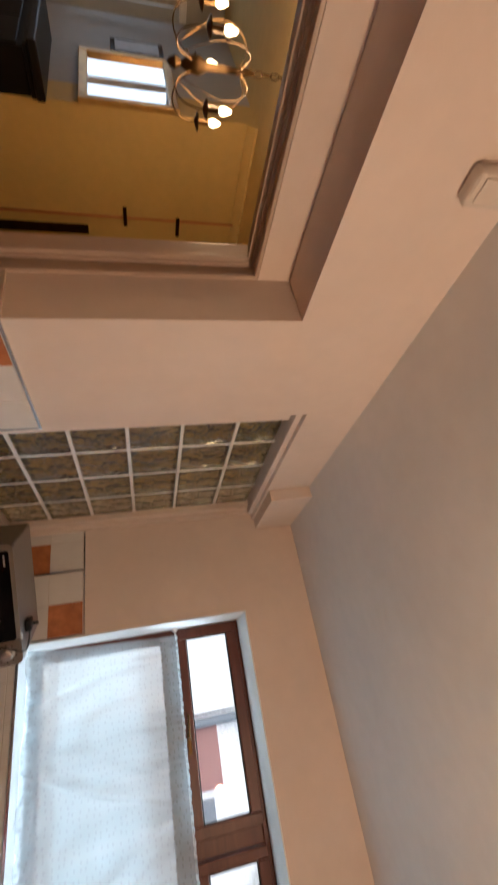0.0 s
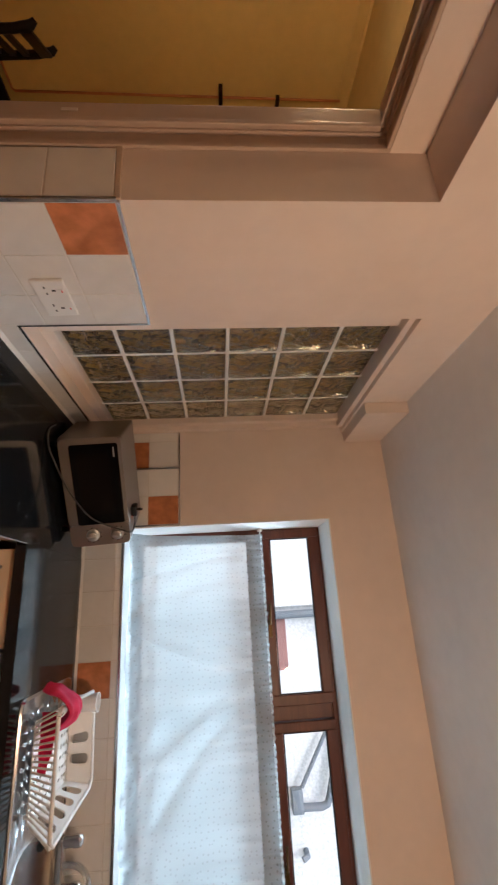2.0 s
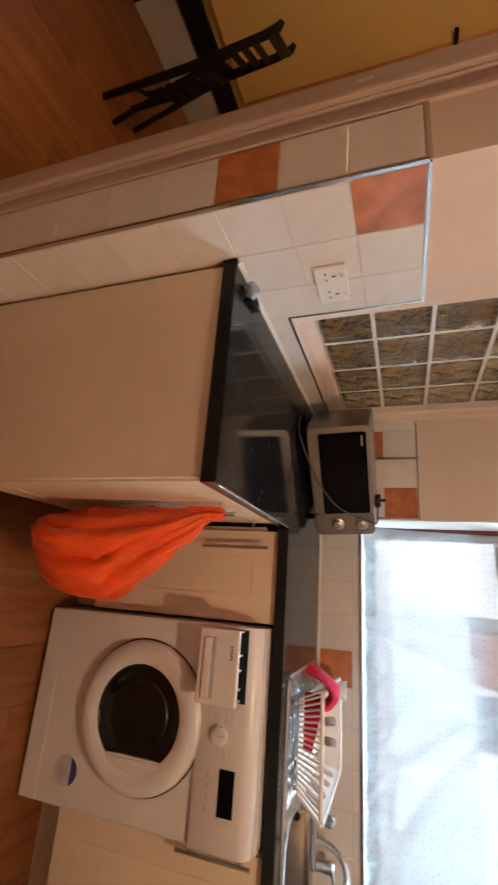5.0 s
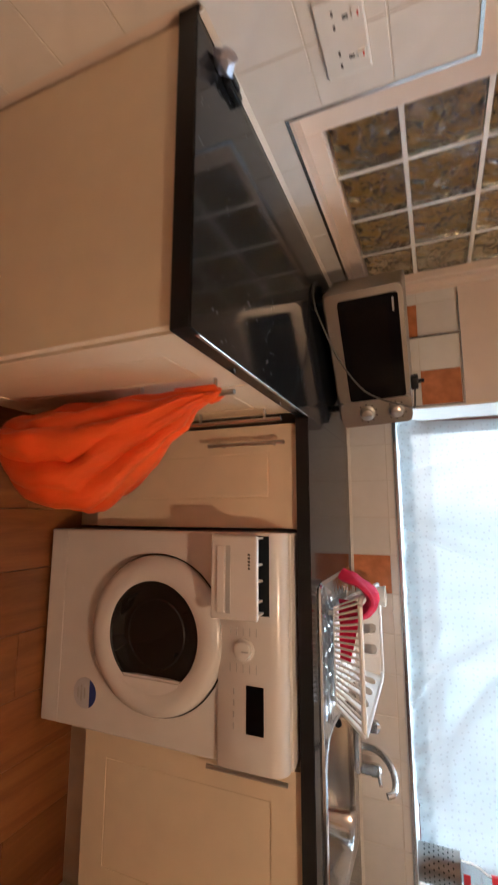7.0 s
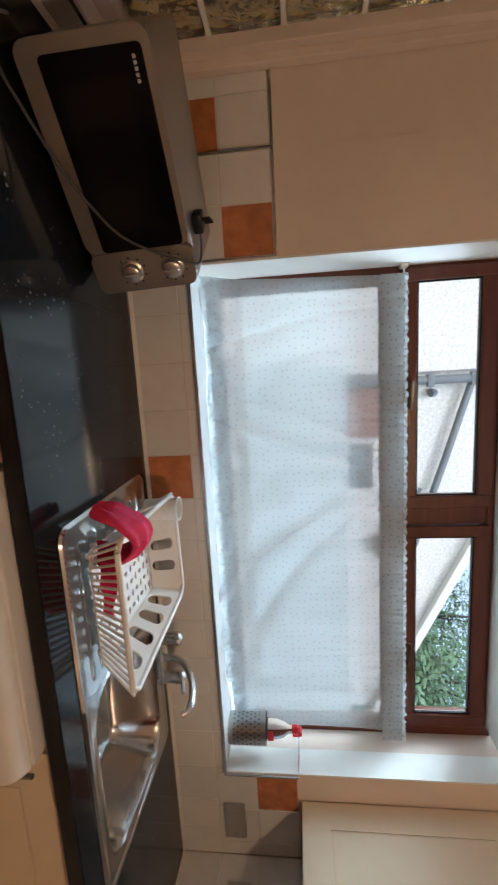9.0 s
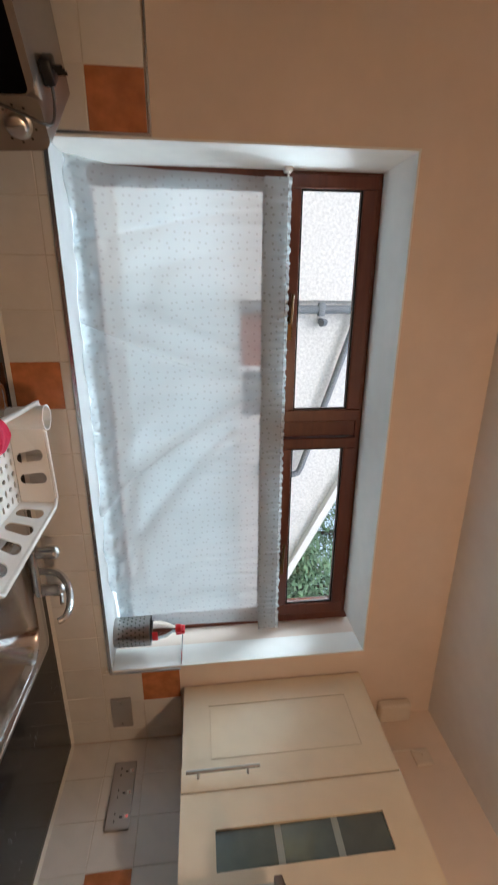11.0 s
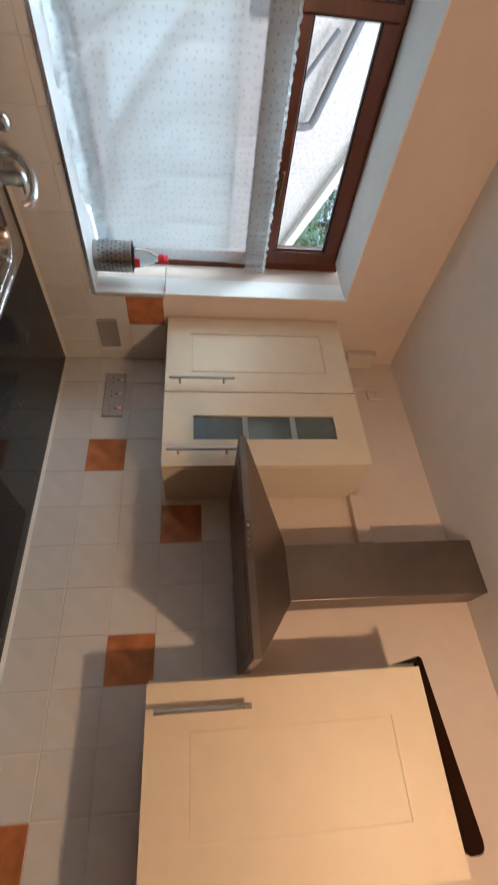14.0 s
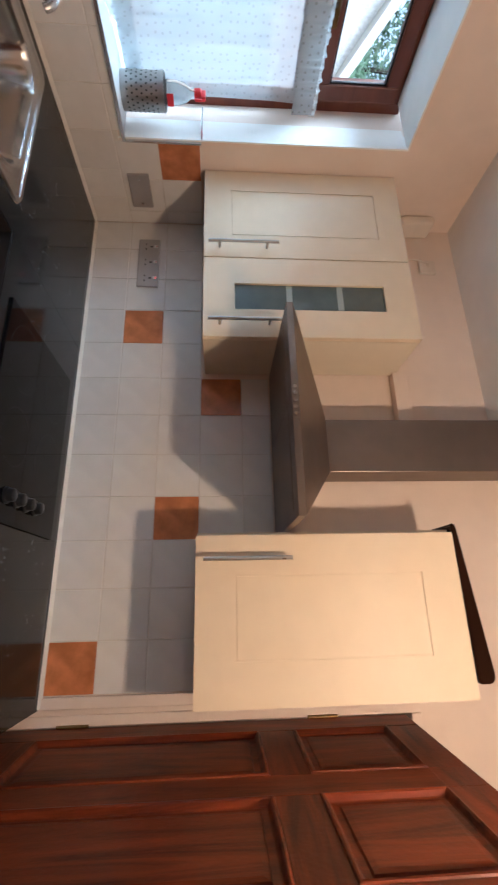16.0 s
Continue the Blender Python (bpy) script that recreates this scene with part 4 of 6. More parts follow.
def pressed(x, y):
    """Height of the pressed steel: rolled outer edge, sunk drainer with ribs, deep bowl with a raised bead."""
    e = inside(x, y, 1.075, 2.025, 2.020, 2.522, 0.035)
    h = 0.0006 + 0.0062 * soft(0.0, 0.005, e) - 0.0042 * soft(0.012, 0.020, e)
    d = inside(x, y, 1.512, 1.982, 2.062, 2.462, 0.095)
    h += 0.0022 * math.exp(-((d + 0.002) / 0.006) ** 2) - 0.150 * soft(0.0, 0.060, d) ** 0.8 - 0.006 * soft(0.06, 0.20, d)
    g = inside(x, y, 1.100, 1.490, 2.045, 2.497, 0.03)
    h += -0.0012 * soft(0.0, 0.010, g) + 0.0040 * soft(0.018, 0.045, g) * max(0.0, math.cos((y - 2.271) * 2 * math.pi / 0.046)) ** 2
    return h


def steel_sheet(x0, x1, step_x, step_y):
    bm = bmesh.new()
    kx, ky = round((x1 - x0) / step_x), round(0.502 / step_y)
    grid = []
    for i in range(kx + 1):
        row = []
        for j in range(ky + 1):
            x, y = x0 + (x1 - x0) * i / kx, 2.020 + 0.502 * j / ky
            for cx, sx in ((1.110, -1), (1.990, 1)):                     # round the outer corners
                for cy, sy in ((2.055, -1), (2.487, 1)):
                    a, b = (x - cx) * sx, (y - cy) * sy
                    if a > 0 and b > 0:
                        f = max(a, b) / math.hypot(a, b)
                        x, y = cx + (x - cx) * f, cy + (y - cy) * f
            row.append(bm.verts.new((x, y, TOP + pressed(x, y))))
        grid.append(row)
    for a, b in zip(grid, grid[1:]):
        for j in range(ky):
            bm.faces.new((a[j], b[j], b[j + 1], a[j + 1]))
    return bm


part("drainer", steel_sheet(1.075, 1.500, 0.0085, 0.0042), SINKSTEEL, sink, "ribbed steel drainer", smooth="all")
part("bowl", steel_sheet(1.500, 2.025, 0.005, 0.0050), SINKSTEEL, sink, "round-cornered steel bowl", smooth="all")
bm = bmesh.new()
lathe(bm, [(0.035, 0), (0.032, 0.003), (0.012, 0.001), (0, 0.001)], pose(1.745, 2.262, TOP - 0.1525), 24)
part("waste", bm, CHROME, sink)
bm = bmesh.new()
lathe(bm, [(0.014, 0), (0.013, 0.003), (0.006, 0.002), (0, 0.0)], pose(1.62, 2.440, TOP - 0.045, 90, 0, 0), 16)
part("overflow", bm, BLACKPL, sink)
tap = thing("mixer_tap", (1.70, 2.487, TOP + 0.005), "chrome bridge mixer tap with two lever handles", "tap")
bm = bmesh.new()
slab(bm, (1.612, 2.468, TOP + 0.005), (1.79, 2.508, TOP + 0.030), 0.008, 3)
part("base", bm, CHROME, tap)
for x in (1.630, 1.772):
    bm = bmesh.new()
    lathe(bm, [(0.020, 0), (0.019, 0.03), (0.022, 0.034), (0.022, 0.058), (0.012, 0.066), (0, 0.066)], pose(x, 2.488, TOP + 0.03), 20)
    post = part("valve", bm, CHROME, tap)
    bm = bmesh.new()
    s = -1 if x < 1.7 else 1
    tube(bm, [(x, 2.488, TOP + 0.085), (x + s * 0.012, 2.468, TOP + 0.090), (x + s * 0.022, 2.440, TOP + 0.098)], [0.008, 0.0065, 0.006], 8)
    part("lever", bm, CHROME, post)
bm = bmesh.new()
knots = [(1.700, 2.488, TOP + 0.03), (1.700, 2.486, TOP + 0.062), (1.703, 2.468, TOP + 0.095), (1.709, 2.430, TOP + 0.126), (1.717, 2.380, TOP + 0.148),
         (1.726, 2.330, TOP + 0.157), (1.733, 2.300, TOP + 0.152), (1.736, 2.288, TOP + 0.136)]
pts = []
for k in range(len(knots) - 1):
    p0, p1, p2, p3 = (Vector(knots[max(0, min(len(knots) - 1, k + o))]) for o in (-1, 0, 1, 2))
    for f in (0, 0.25, 0.5, 0.75):
        pts.append(0.5 * ((2 * p1) + (p2 - p0) * f + (2 * p0 - 5 * p1 + 4 * p2 - p3) * f * f + (3 * p1 - p0 - 3 * p2 + p3) * f ** 3))
pts.append(Vector(knots[-1]))
tube(bm, pts, [0.0125 - 0.003 * k / (len(pts) - 1) for k in range(len(pts))], 14)
part("spout", bm, CHROME, tap)

# dish rack on the drainer
rack = thing("dish_rack", (1.29, 2.25, TOP + 0.008), "white plastic dish rack with slotted sides on the drainer", "dish rack")
RZ0, RZ1 = TOP + 0.030, TOP + 0.112


def rack_side(a0, a1, b0, b1, holes, name):
    """A sloping side from the floor edge a0-a1 to the rim edge b0-b1, with rounded slots at (from, to) along it."""
    a0, a1, b0, b1 = (Vector(p) for p in (a0, a1, b0, b1))
    nrm = (a1 - a0).cross(b0 - a0).normalized() * 0.004
    def at(u, v):
        return a0.lerp(a1, u).lerp(b0.lerp(b1, u), v)
    bm = bmesh.new()
    loops = [[at(u, v) for u, v in ((0, 0), (0.5, 0), (1, 0), (1, 1), (0.5, 1), (0, 1))]]
    for h0, h1 in holes:
        c, r = (h0 + h1) / 2, (h1 - h0) / 2
        loops.append([at(c + r * math.cos(t), (0.66 if math.sin(t) >= 0 else 0.24) + 0.16 * math.sin(t)) for t in (2 * math.pi * k / 16 for k in range(16))])
    edges = []
    for lp in loops:
        vs = [bm.verts.new(p) for p in lp]
        edges += [bm.edges.new((vs[k], vs[(k + 1) % len(vs)])) for k in range(len(vs))]
    bmesh.ops.triangle_fill(bm, use_beauty=True, edges=edges)
    bmesh.ops.solidify(bm, geom=bm.faces[:], thickness=0.004)
    part(name, bm, WHITEPL, rack, smooth=False)


fl = [(1.150, 2.085, RZ0), (1.425, 2.085, RZ0), (1.425, 2.440, RZ0), (1.165, 2.440, RZ0)]
rm = [(1.112, 2.048, RZ1), (1.480, 2.050, RZ1), (1.459, 2.492, RZ1), (1.130, 2.470, RZ1)]
rack_side(fl[3], fl[2], rm[3], rm[2], [(0.42, 0.54), (0.66, 0.78)], "back_side")
rack_side(fl[2], fl[1], rm[2], rm[1], [(0.12, 0.24), (0.33, 0.45), (0.54, 0.66), (0.75, 0.87)], "end_side")
rack_side(fl[0], fl[3], rm[0], rm[3], [(0.3, 0.45), (0.6, 0.75)], "end_side")
for k in range(19):
    f = (k + 0.5) / 19
    a, b = Vector(fl[0]).lerp(Vector(fl[1]), f), Vector(rm[0]).lerp(Vector(rm[1]), f)
    part("bar", rod(a, b, 0.0035, 8), WHITEPL, rack)
bm = bmesh.new()
loop = []
for k in range(4):
    p, q = Vector(rm[k]), Vector(rm[(k + 1) % 4])
    loop += [p.lerp(q, f) for f in (0.06, 0.5, 0.94)]
tube(bm, loop + [loop[0]], 0.007, 8)
part("rim", bm, WHITEPL, rack)
bm = bmesh.new()
loops = [[(1.152, 2.087), (1.424, 2.087), (1.424, 2.438), (1.166, 2.438)]]
for i in range(7):
    for j in range(11):
        cx, cy = 1.185 + 0.035 * i, 2.108 + 0.031 * j
        rx, ry = (0.011, 0.006) if (i + j) % 2 else (0.007, 0.010)
        loops.append([(cx + rx * math.cos(a), cy + ry * math.sin(a)) for a in (2 * math.pi * k / 10 for k in range(10))])
edges = []
for lp in loops:
    vs = [bm.verts.new((x, y, RZ0)) for x, y in lp]
    edges += [bm.edges.new((vs[k], vs[(k + 1) % len(vs)])) for k in range(len(vs))]
bmesh.ops.triangle_fill(bm, use_beauty=True, edges=edges)
bmesh.ops.solidify(bm, geom=bm.faces[:], thickness=0.004)
part("rack_floor", bm, WHITEPL, rack, "perforated plastic floor", smooth=False)
for x, y in ((1.17, 2.11), (1.41, 2.11), (1.41, 2.42), (1.18, 2.42)):
    part("foot", rod((x, y, TOP + 0.0085), (x, y, RZ0 + 0.004), 0.007, 8), WHITEPL, rack)
bm = bmesh.new()
lathe(bm, [(0.030, 0.0), (0.033, 0.09), (0.036, 0.10), (0.032, 0.10), (0.028, 0.004), (0, 0.004)], pose(1.165, 2.425, RZ0 + 0.012), 20)
part("cutlery_cup", bm, WHITEPL, rack)

# red cloth over the rack's end
bm = bmesh.new()
n = 16
spine = [(1.050, 2.095, RZ1 - 0.062), (1.068, 2.100, RZ1 - 0.025), (1.092, 2.112, RZ1 + 0.012), (1.122, 2.125, RZ1 + 0.026), (1.152, 2.132, RZ1 + 0.012),
         (1.172, 2.128, RZ1 - 0.022), (1.182, 2.118, RZ1 - 0.062)]
girth = [0.030, 0.050, 0.062, 0.066, 0.064, 0.052, 0.026]
rings = []
for k in range((len(spine) - 1) * 6 + 1):
    a = min(k // 6, len(spine) - 2)
    f = (k - 6 * a) / 6
    q = [Vector(spine[max(0, min(len(spine) - 1, a + o))]) for o in (-1, 0, 1, 2)]
    c = 0.5 * ((2 * q[1]) + (q[2] - q[0]) * f + (2 * q[0] - 5 * q[1] + 4 * q[2] - q[3]) * f * f + (3 * q[1] - q[0] - 3 * q[2] + q[3]) * f ** 3)
    t = (q[2] - q[1]).normalized()
    nrm = Vector((-t.z, 0, t.x))
    w = girth[a] + (girth[a + 1] - girth[a]) * f
    ring = []
    for m in range(32):
        th = 2 * math.pi * m / 32
        pleat = 0.35 * math.sin(5 * math.cos(th) * 1.7 + 0.14 * k) + 0.25 * math.sin(9 * math.cos(th) - 0.2 * k)
        ring.append(bm.verts.new(c + Vector((0, 1, 0)) * w * math.cos(th) + nrm * (0.015 * math.sin(th) + 0.010 * pleat * (1 if math.sin(th) > -0.2 else 0.5))))
    rings.append(ring)
for a, b in zip(rings, rings[1:]):
    for m in range(32):
        bm.faces.new((a[m], a[(m + 1) % 32], b[(m + 1) % 32], b[m]))
bm.faces.new(rings[0][::-1])
bm.faces.new(rings[-1])
for v in bm.verts:
    v.co += 0.010 * Vector((noise.noise(v.co * 18), noise.noise(v.co * 16 + Vector((7, 0, 0))), 0.6 * noise.noise(v.co * 17 + Vector((0, 9, 0)))))
part_a = bm
bm = bmesh.new()
grid = []
for j in range(9):
    row = []
    for i in range(n + 1):
        u, s = i / n, j / 8
        row.append(bm.verts.new((1.125 + 0.17 * u, 2.068 + 0.03 * (1 - s) + 0.006 * math.sin(u * 17 + s * 3), RZ0 + 0.012 + (RZ1 - RZ0 - 0.006) * s * (1 - 0.55 * u))))
    grid.append(row)
for a, b in zip(grid, grid[1:]):
    for i in range(n):
        bm.faces.new((a[i], a[i + 1], b[i + 1], b[i]))
bmesh.ops.solidify(bm, geom=bm.faces[:], thickness=0.008)
tmp = bpy.data.meshes.new("tmp")
part_a.to_mesh(tmp)
part_a.free()
bm.from_mesh(tmp)
bpy.data.meshes.remove(tmp)
cloth = solid("dish_cloth", bm, REDCLOTH, "crumpled red cloth hung over the dish rack end", "cloth", smooth="all", at=(1.1, 2.12, TOP + 0.03))

# ---- microwave, turned into the corner ----
LEAN = Matrix(((1, 0, 0, 0), (0, 1, 0.10, -0.0272), (0, 0, 1, 0), (0, 0, 0, 1)))       # the front leans back a little
MW_BODY = Matrix.Translation((0.180, 2.043, TOP)) @ Matrix.Rotation(radians(36.6), 4, 'Z')
MW = MW_BODY @ LEAN
mw = thing("microwave", (0.29, 2.25, TOP), "silver microwave oven with a black door and two dials", "microwave")
MATMW = material("silver_microwave_paint", (0.31, 0.28, 0.25), 0.34, 0.85, vary=0.03, stain=0.04)
LW, LD, LH = 0.464, 0.275, 0.272
part("body", box((0.004, 0.008, 0.022), (LW - 0.004, LD, LH), 0.008, 2), MATMW, mw, move=MW_BODY)
bm = bmesh.new()
out = rounded(0.0, 0.368, 0.038, LH, 0.024, 5)
prism(bm, out, 1, -0.012, 0.021)
door = part("door", bm, MATMW, mw, "silver door surround", move=MW)
bm = bmesh.new()
prism(bm, rounded(0.024, 0.366, 0.076, LH - 0.014, 0.010, 4), 1, -0.0145, -0.0125)
part("door_glass", bm, BLACKGL, door, "black door window", move=MW)
bm = bmesh.new()
prism(bm, rounded(0.062, 0.322, 0.098, LH - 0.050, 0.004, 3), 1, -0.0158, -0.0149)
part("inner_window", bm, material("smoked_door_mesh", (0.006, 0.005, 0.005), 0.15, spec=0.15), door, move=MW)
for k in range(5):
    part("badge", box((0.040 + 0.0085 * k, -0.0156, LH - 0.0330), (0.0458 + 0.0085 * k, -0.0147, LH - 0.0275)), GREYPL, door, move=MW)
bm = bmesh.new()
prism(bm, rounded(0.370, LW, 0.038, LH, 0.020, 5), 1, -0.010, 0.021)
panel_mw = part("control_panel", bm, MATMW, mw, "silver control panel", move=MW)
for zc in (0.222, 0.126):
    bm = bmesh.new()
    lathe(bm, [(0.026, 0), (0.026, 0.004), (0.021, 0.006), (0.019, 0.018), (0.015, 0.020), (0, 0.020)], pose(0.416, -0.010, zc, 90, 0, 0), 28)
    dial = part("dial", bm, STEEL, panel_mw, "metal dial", move=MW)
    part("dial_grip", box((0.412, -0.034, zc - 0.018), (0.420, -0.030, zc + 0.018), 0.002), STEEL, dial, move=MW)
    for k in range(8):
        a = radians(-130 + 37 * k)
        part("dial_mark", box((0.416 + 0.032 * math.sin(a) - 0.002, -0.0108, zc + 0.032 * math.cos(a) - 0.002),
                              (0.416 + 0.032 * math.sin(a) + 0.002, -0.0098, zc + 0.032 * math.cos(a) + 0.002)), BLACKPL, panel_mw, move=MW)
for x, y in ((0.04, 0.05), (0.42, 0.05), (0.04, 0.24), (0.42, 0.24)):
    part("foot", rod((x, y, 0.0), (x, y, 0.023), 0.012, 10), BLACKPL, mw, move=MW_BODY)
# its flex, hanging over the door, with the plug on top
cord = thing("power_flex", (0.30, 2.2, TOP), "grey microwave flex draped over its front with a black plug", "cable")
bm = bmesh.new()
path = [(0.372, 0.066, LH + 0.012), (0.405, 0.060, LH + 0.010), (0.425, 0.020, LH + 0.008), (0.412, -0.020, LH + 0.000), (0.392, -0.024, 0.235), (0.372, -0.022, 0.190),
        (0.330, -0.023, 0.130), (0.260, -0.023, 0.085), (0.180, -0.022, 0.050), (0.090, -0.022, 0.025), (0.02, -0.020, 0.010), (-0.035, 0.03, 0.0045), (-0.03, 0.12, 0.0045)]
fine = []
for k in range(len(path) - 1):
    p0, p1, p2, p3 = (Vector(path[max(0, min(len(path) - 1, k + o))]) for o in (-1, 0, 1, 2))
    for f in (0, 0.25, 0.5, 0.75):
        fine.append(0.5 * ((2 * p1) + (p2 - p0) * f + (2 * p0 - 5 * p1 + 4 * p2 - p3) * f * f + (3 * p1 - p0 - 3 * p2 + p3) * f ** 3))
tube(bm, fine, 0.0031, 8)
part("flex", bm, FLEX, cord, move=MW)
part("plug", box((0.330, 0.044, LH + 0.0005), (0.374, 0.088, LH + 0.024), 0.005), BLACKPL, cord, "black three-pin plug", move=MW)
for o in (0.032, 0.048, 0.064):
    part("pin", box((0.320 + o * 0.6, o + 0.016, LH + 0.024), (0.326 + o * 0.6, o + 0.022, LH + 0.043)), BLACKPL, cord, move=MW)

# ---- carrier bag on the peninsula handle ----
bag = thing("carrier_bag", (0.70, 1.58, 0.2), "full orange plastic carrier bag hung on a cabinet handle", "bag")
bm = bmesh.new()
rings, n = [], 56
for j in range(33):
    s = j / 32
    z = 0.792 - 0.630 * s
    right = 0.618 + 0.245 * min(1.0, s / 0.50) if s < 0.62 else 0.863 - 0.20 * ((s - 0.62) / 0.38) ** 2.2
    left = 0.604 + 0.004 * s if s < 0.7 else 0.607 + 0.05 * ((s - 0.7) / 0.3) ** 2
    half = 0.012 + 0.150 * min(1.0, s / 0.62) ** 0.9 if s < 0.72 else 0.160 * math.sqrt(max(0.02, 1 - ((s - 0.72) / 0.285) ** 2))
    cx, rx = (left + right) / 2, max(0.006, (right - left) / 2)
    ring = []
    for k in range(n):
        a = 2 * math.pi * k / n
        wr = 1 + (0.30 * abs(math.sin(a * 5 + 0.9 * s)) ** 0.7 - 0.20) * (1 - 0.60 * s) + 0.05 * math.sin(a * 4 + 3 * s + 1) + 0.04 * math.sin(a * 6 - 9 * s)
        ring.append(bm.verts.new((max(0.600, cx + rx * wr * math.cos(a)), 1.556 + 0.05 * s + half * wr * math.sin(a), z)))
    rings.append(ring)
for a, b in zip(rings, rings[1:]):
    for k in range(n):
        bm.faces.new((a[k], a[(k + 1) % n], b[(k + 1) % n], b[k]))
bm.faces.new(rings[0][::-1])
bm.faces.new(rings[-1])
for v in bm.verts:
    q = v.co * 11
    crease = abs(noise.noise(q + Vector((3, 0, 0)))) + 0.5 * abs(noise.noise(q * 2.3))
    v.co += Vector((0.006, 0.008, 0.006)) * noise.noise(v.co * 16) + Vector((0.009, -0.006, 0)) * (0.30 - crease) * min(1, (0.80 - v.co.z) / 0.2)
part("sack", bm, BAG, bag)
for o in (0.0, 0.022):
    bm = bmesh.new()
    tube(bm, [(0.622, 1.548 + o, 0.780), (0.622, 1.546 + o, 0.800), (0.615, 1.546 + o, 0.812), (0.605, 1.550 + o, 0.800), (0.604, 1.556 + o, 0.70)], [0.012, 0.008, 0.006, 0.010, 0.012], 8)
    part("loop_handle", bm, BAG, bag)

# ---- sockets and plates ----
SATIN = material("satin_steel_plate", (0.50, 0.47, 0.45), 0.35, 0.7, vary=0.04, stain=0.05)


def socket(name, label, centre, axis, face, width, gangs, red=False, mat=WHITEPL):
    """A moulded plate with gangs of three-pin outlets and rockers. axis: the wall's normal axis."""
    c = Vector(centre)
    ob = thing(name, centre, label, "socket")
    def put(pname, u0, u1, z0, z1, d0, d1, mat, parent, bev=0.0):
        lo_d, hi_d = sorted((face * d0, face * d1))
        if axis == 0:
            lo, hi = (c.x + lo_d, c.y + u0, c.z + z0), (c.x + hi_d, c.y + u1, c.z + z1)
        else:
            lo, hi = (c.x + u0, c.y + lo_d, c.z + z0), (c.x + u1, c.y + hi_d, c.z + z1)
        return part(pname, box(lo, hi, bev), mat, parent)
    plate = put("plate", -width / 2, width / 2, -0.042, 0.042, 0, 0.010, mat, ob, 0.003)
    g = width / gangs
    for k in range(gangs):
        u = -width / 2 + g * (k + 0.5)
        put("pin_hole", u - 0.003, u + 0.003, 0.004, 0.014, 0.0095, 0.0106, BLACKPL, plate)
        put("pin_hole", u - 0.016, u - 0.008, -0.014, -0.010, 0.0095, 0.0106, BLACKPL, plate)
        put("pin_hole", u + 0.008, u + 0.016, -0.014, -0.010, 0.0095, 0.0106, BLACKPL, plate)
        put("rocker", u - 0.007, u + 0.007, 0.020, 0.034, 0.0095, 0.013, WHITEPL, plate, 0.001)
        put("rocker_mark", u - 0.004, u + 0.004, 0.029, 0.032, 0.0125, 0.0136, REDGLOW if red and k == 0 else material("red_mark", (0.6, 0.05, 0.03), 0.5), plate)
    return ob


socket("wall_socket", "white double socket on the cream tiles", (0.008, 1.418, 1.122), 0, 1, 0.146, 2)
socket("wall_socket", "satin steel triple socket with a lit red neon", (W - 0.008, 2.358, 1.130), 0, -1, 0.235, 3, True, SATIN)
plate = thing("blank_plate", (2.43, YW - 0.010, 1.113), "satin steel blanking plate on the tiles beside the window", "plate")
part("plate", box((2.358, YW - 0.020, 1.073), (2.504, YW - 0.009, 1.152), 0.003), SATIN, plate)
for x in (2.378, 2.484):
    part("screw", rod((x, YW - 0.0205, 1.112), (x, YW - 0.0195, 1.112), 0.004, 8), CHROME, plate)
vent = thing("wall_vent", (2.55, YW, 2.25), "white plastic vent cover high in the corner", "vent")
part("cover", box((2.508, YW - 0.045, 2.185), (2.597, YW - 0.001, 2.325), 0.012, 3), VENTPL, vent)
part("cover_seam", box((2.512, YW - 0.0462, 2.252), (2.592, YW - 0.0445, 2.256), 0.0005), VENTPL, vent)
ca = thing("cable_outlet", (W - 0.001, 2.378, 2.30), "small white outlet plate with a short hook of cable", "outlet")
part("plate", box((W - 0.014, 2.345, 2.265), (W - 0.001, 2.410, 2.335), 0.004), VENTPL, ca)
bm = bmesh.new()
tube(bm, [(W - 0.012, 2.378, 2.300), (W - 0.030, 2.378, 2.298), (W - 0.036, 2.380, 2.280), (W - 0.036, 2.392, 2.255), (W - 0.03, 2.392, 2.10)], 0.003, 8)
part("cable", bm, VENTPL, ca)
alarm = thing("wall_sensor", (0.0, 0.69, 2.33), "white rounded sensor box on the wall above the opening", "sensor")
part("case", box((0.001, 0.695, 2.285), (0.040, 0.766, 2.410), 0.012, 3), VENTPL, alarm)
part("lens", box((0.039, 0.706, 2.300), (0.044, 0.755, 2.345), 0.003), VENTPL, alarm)
part("cap", box((0.008, 0.762, 2.295), (0.030, 0.772, 2.395), 0.004), VENTPL, alarm)

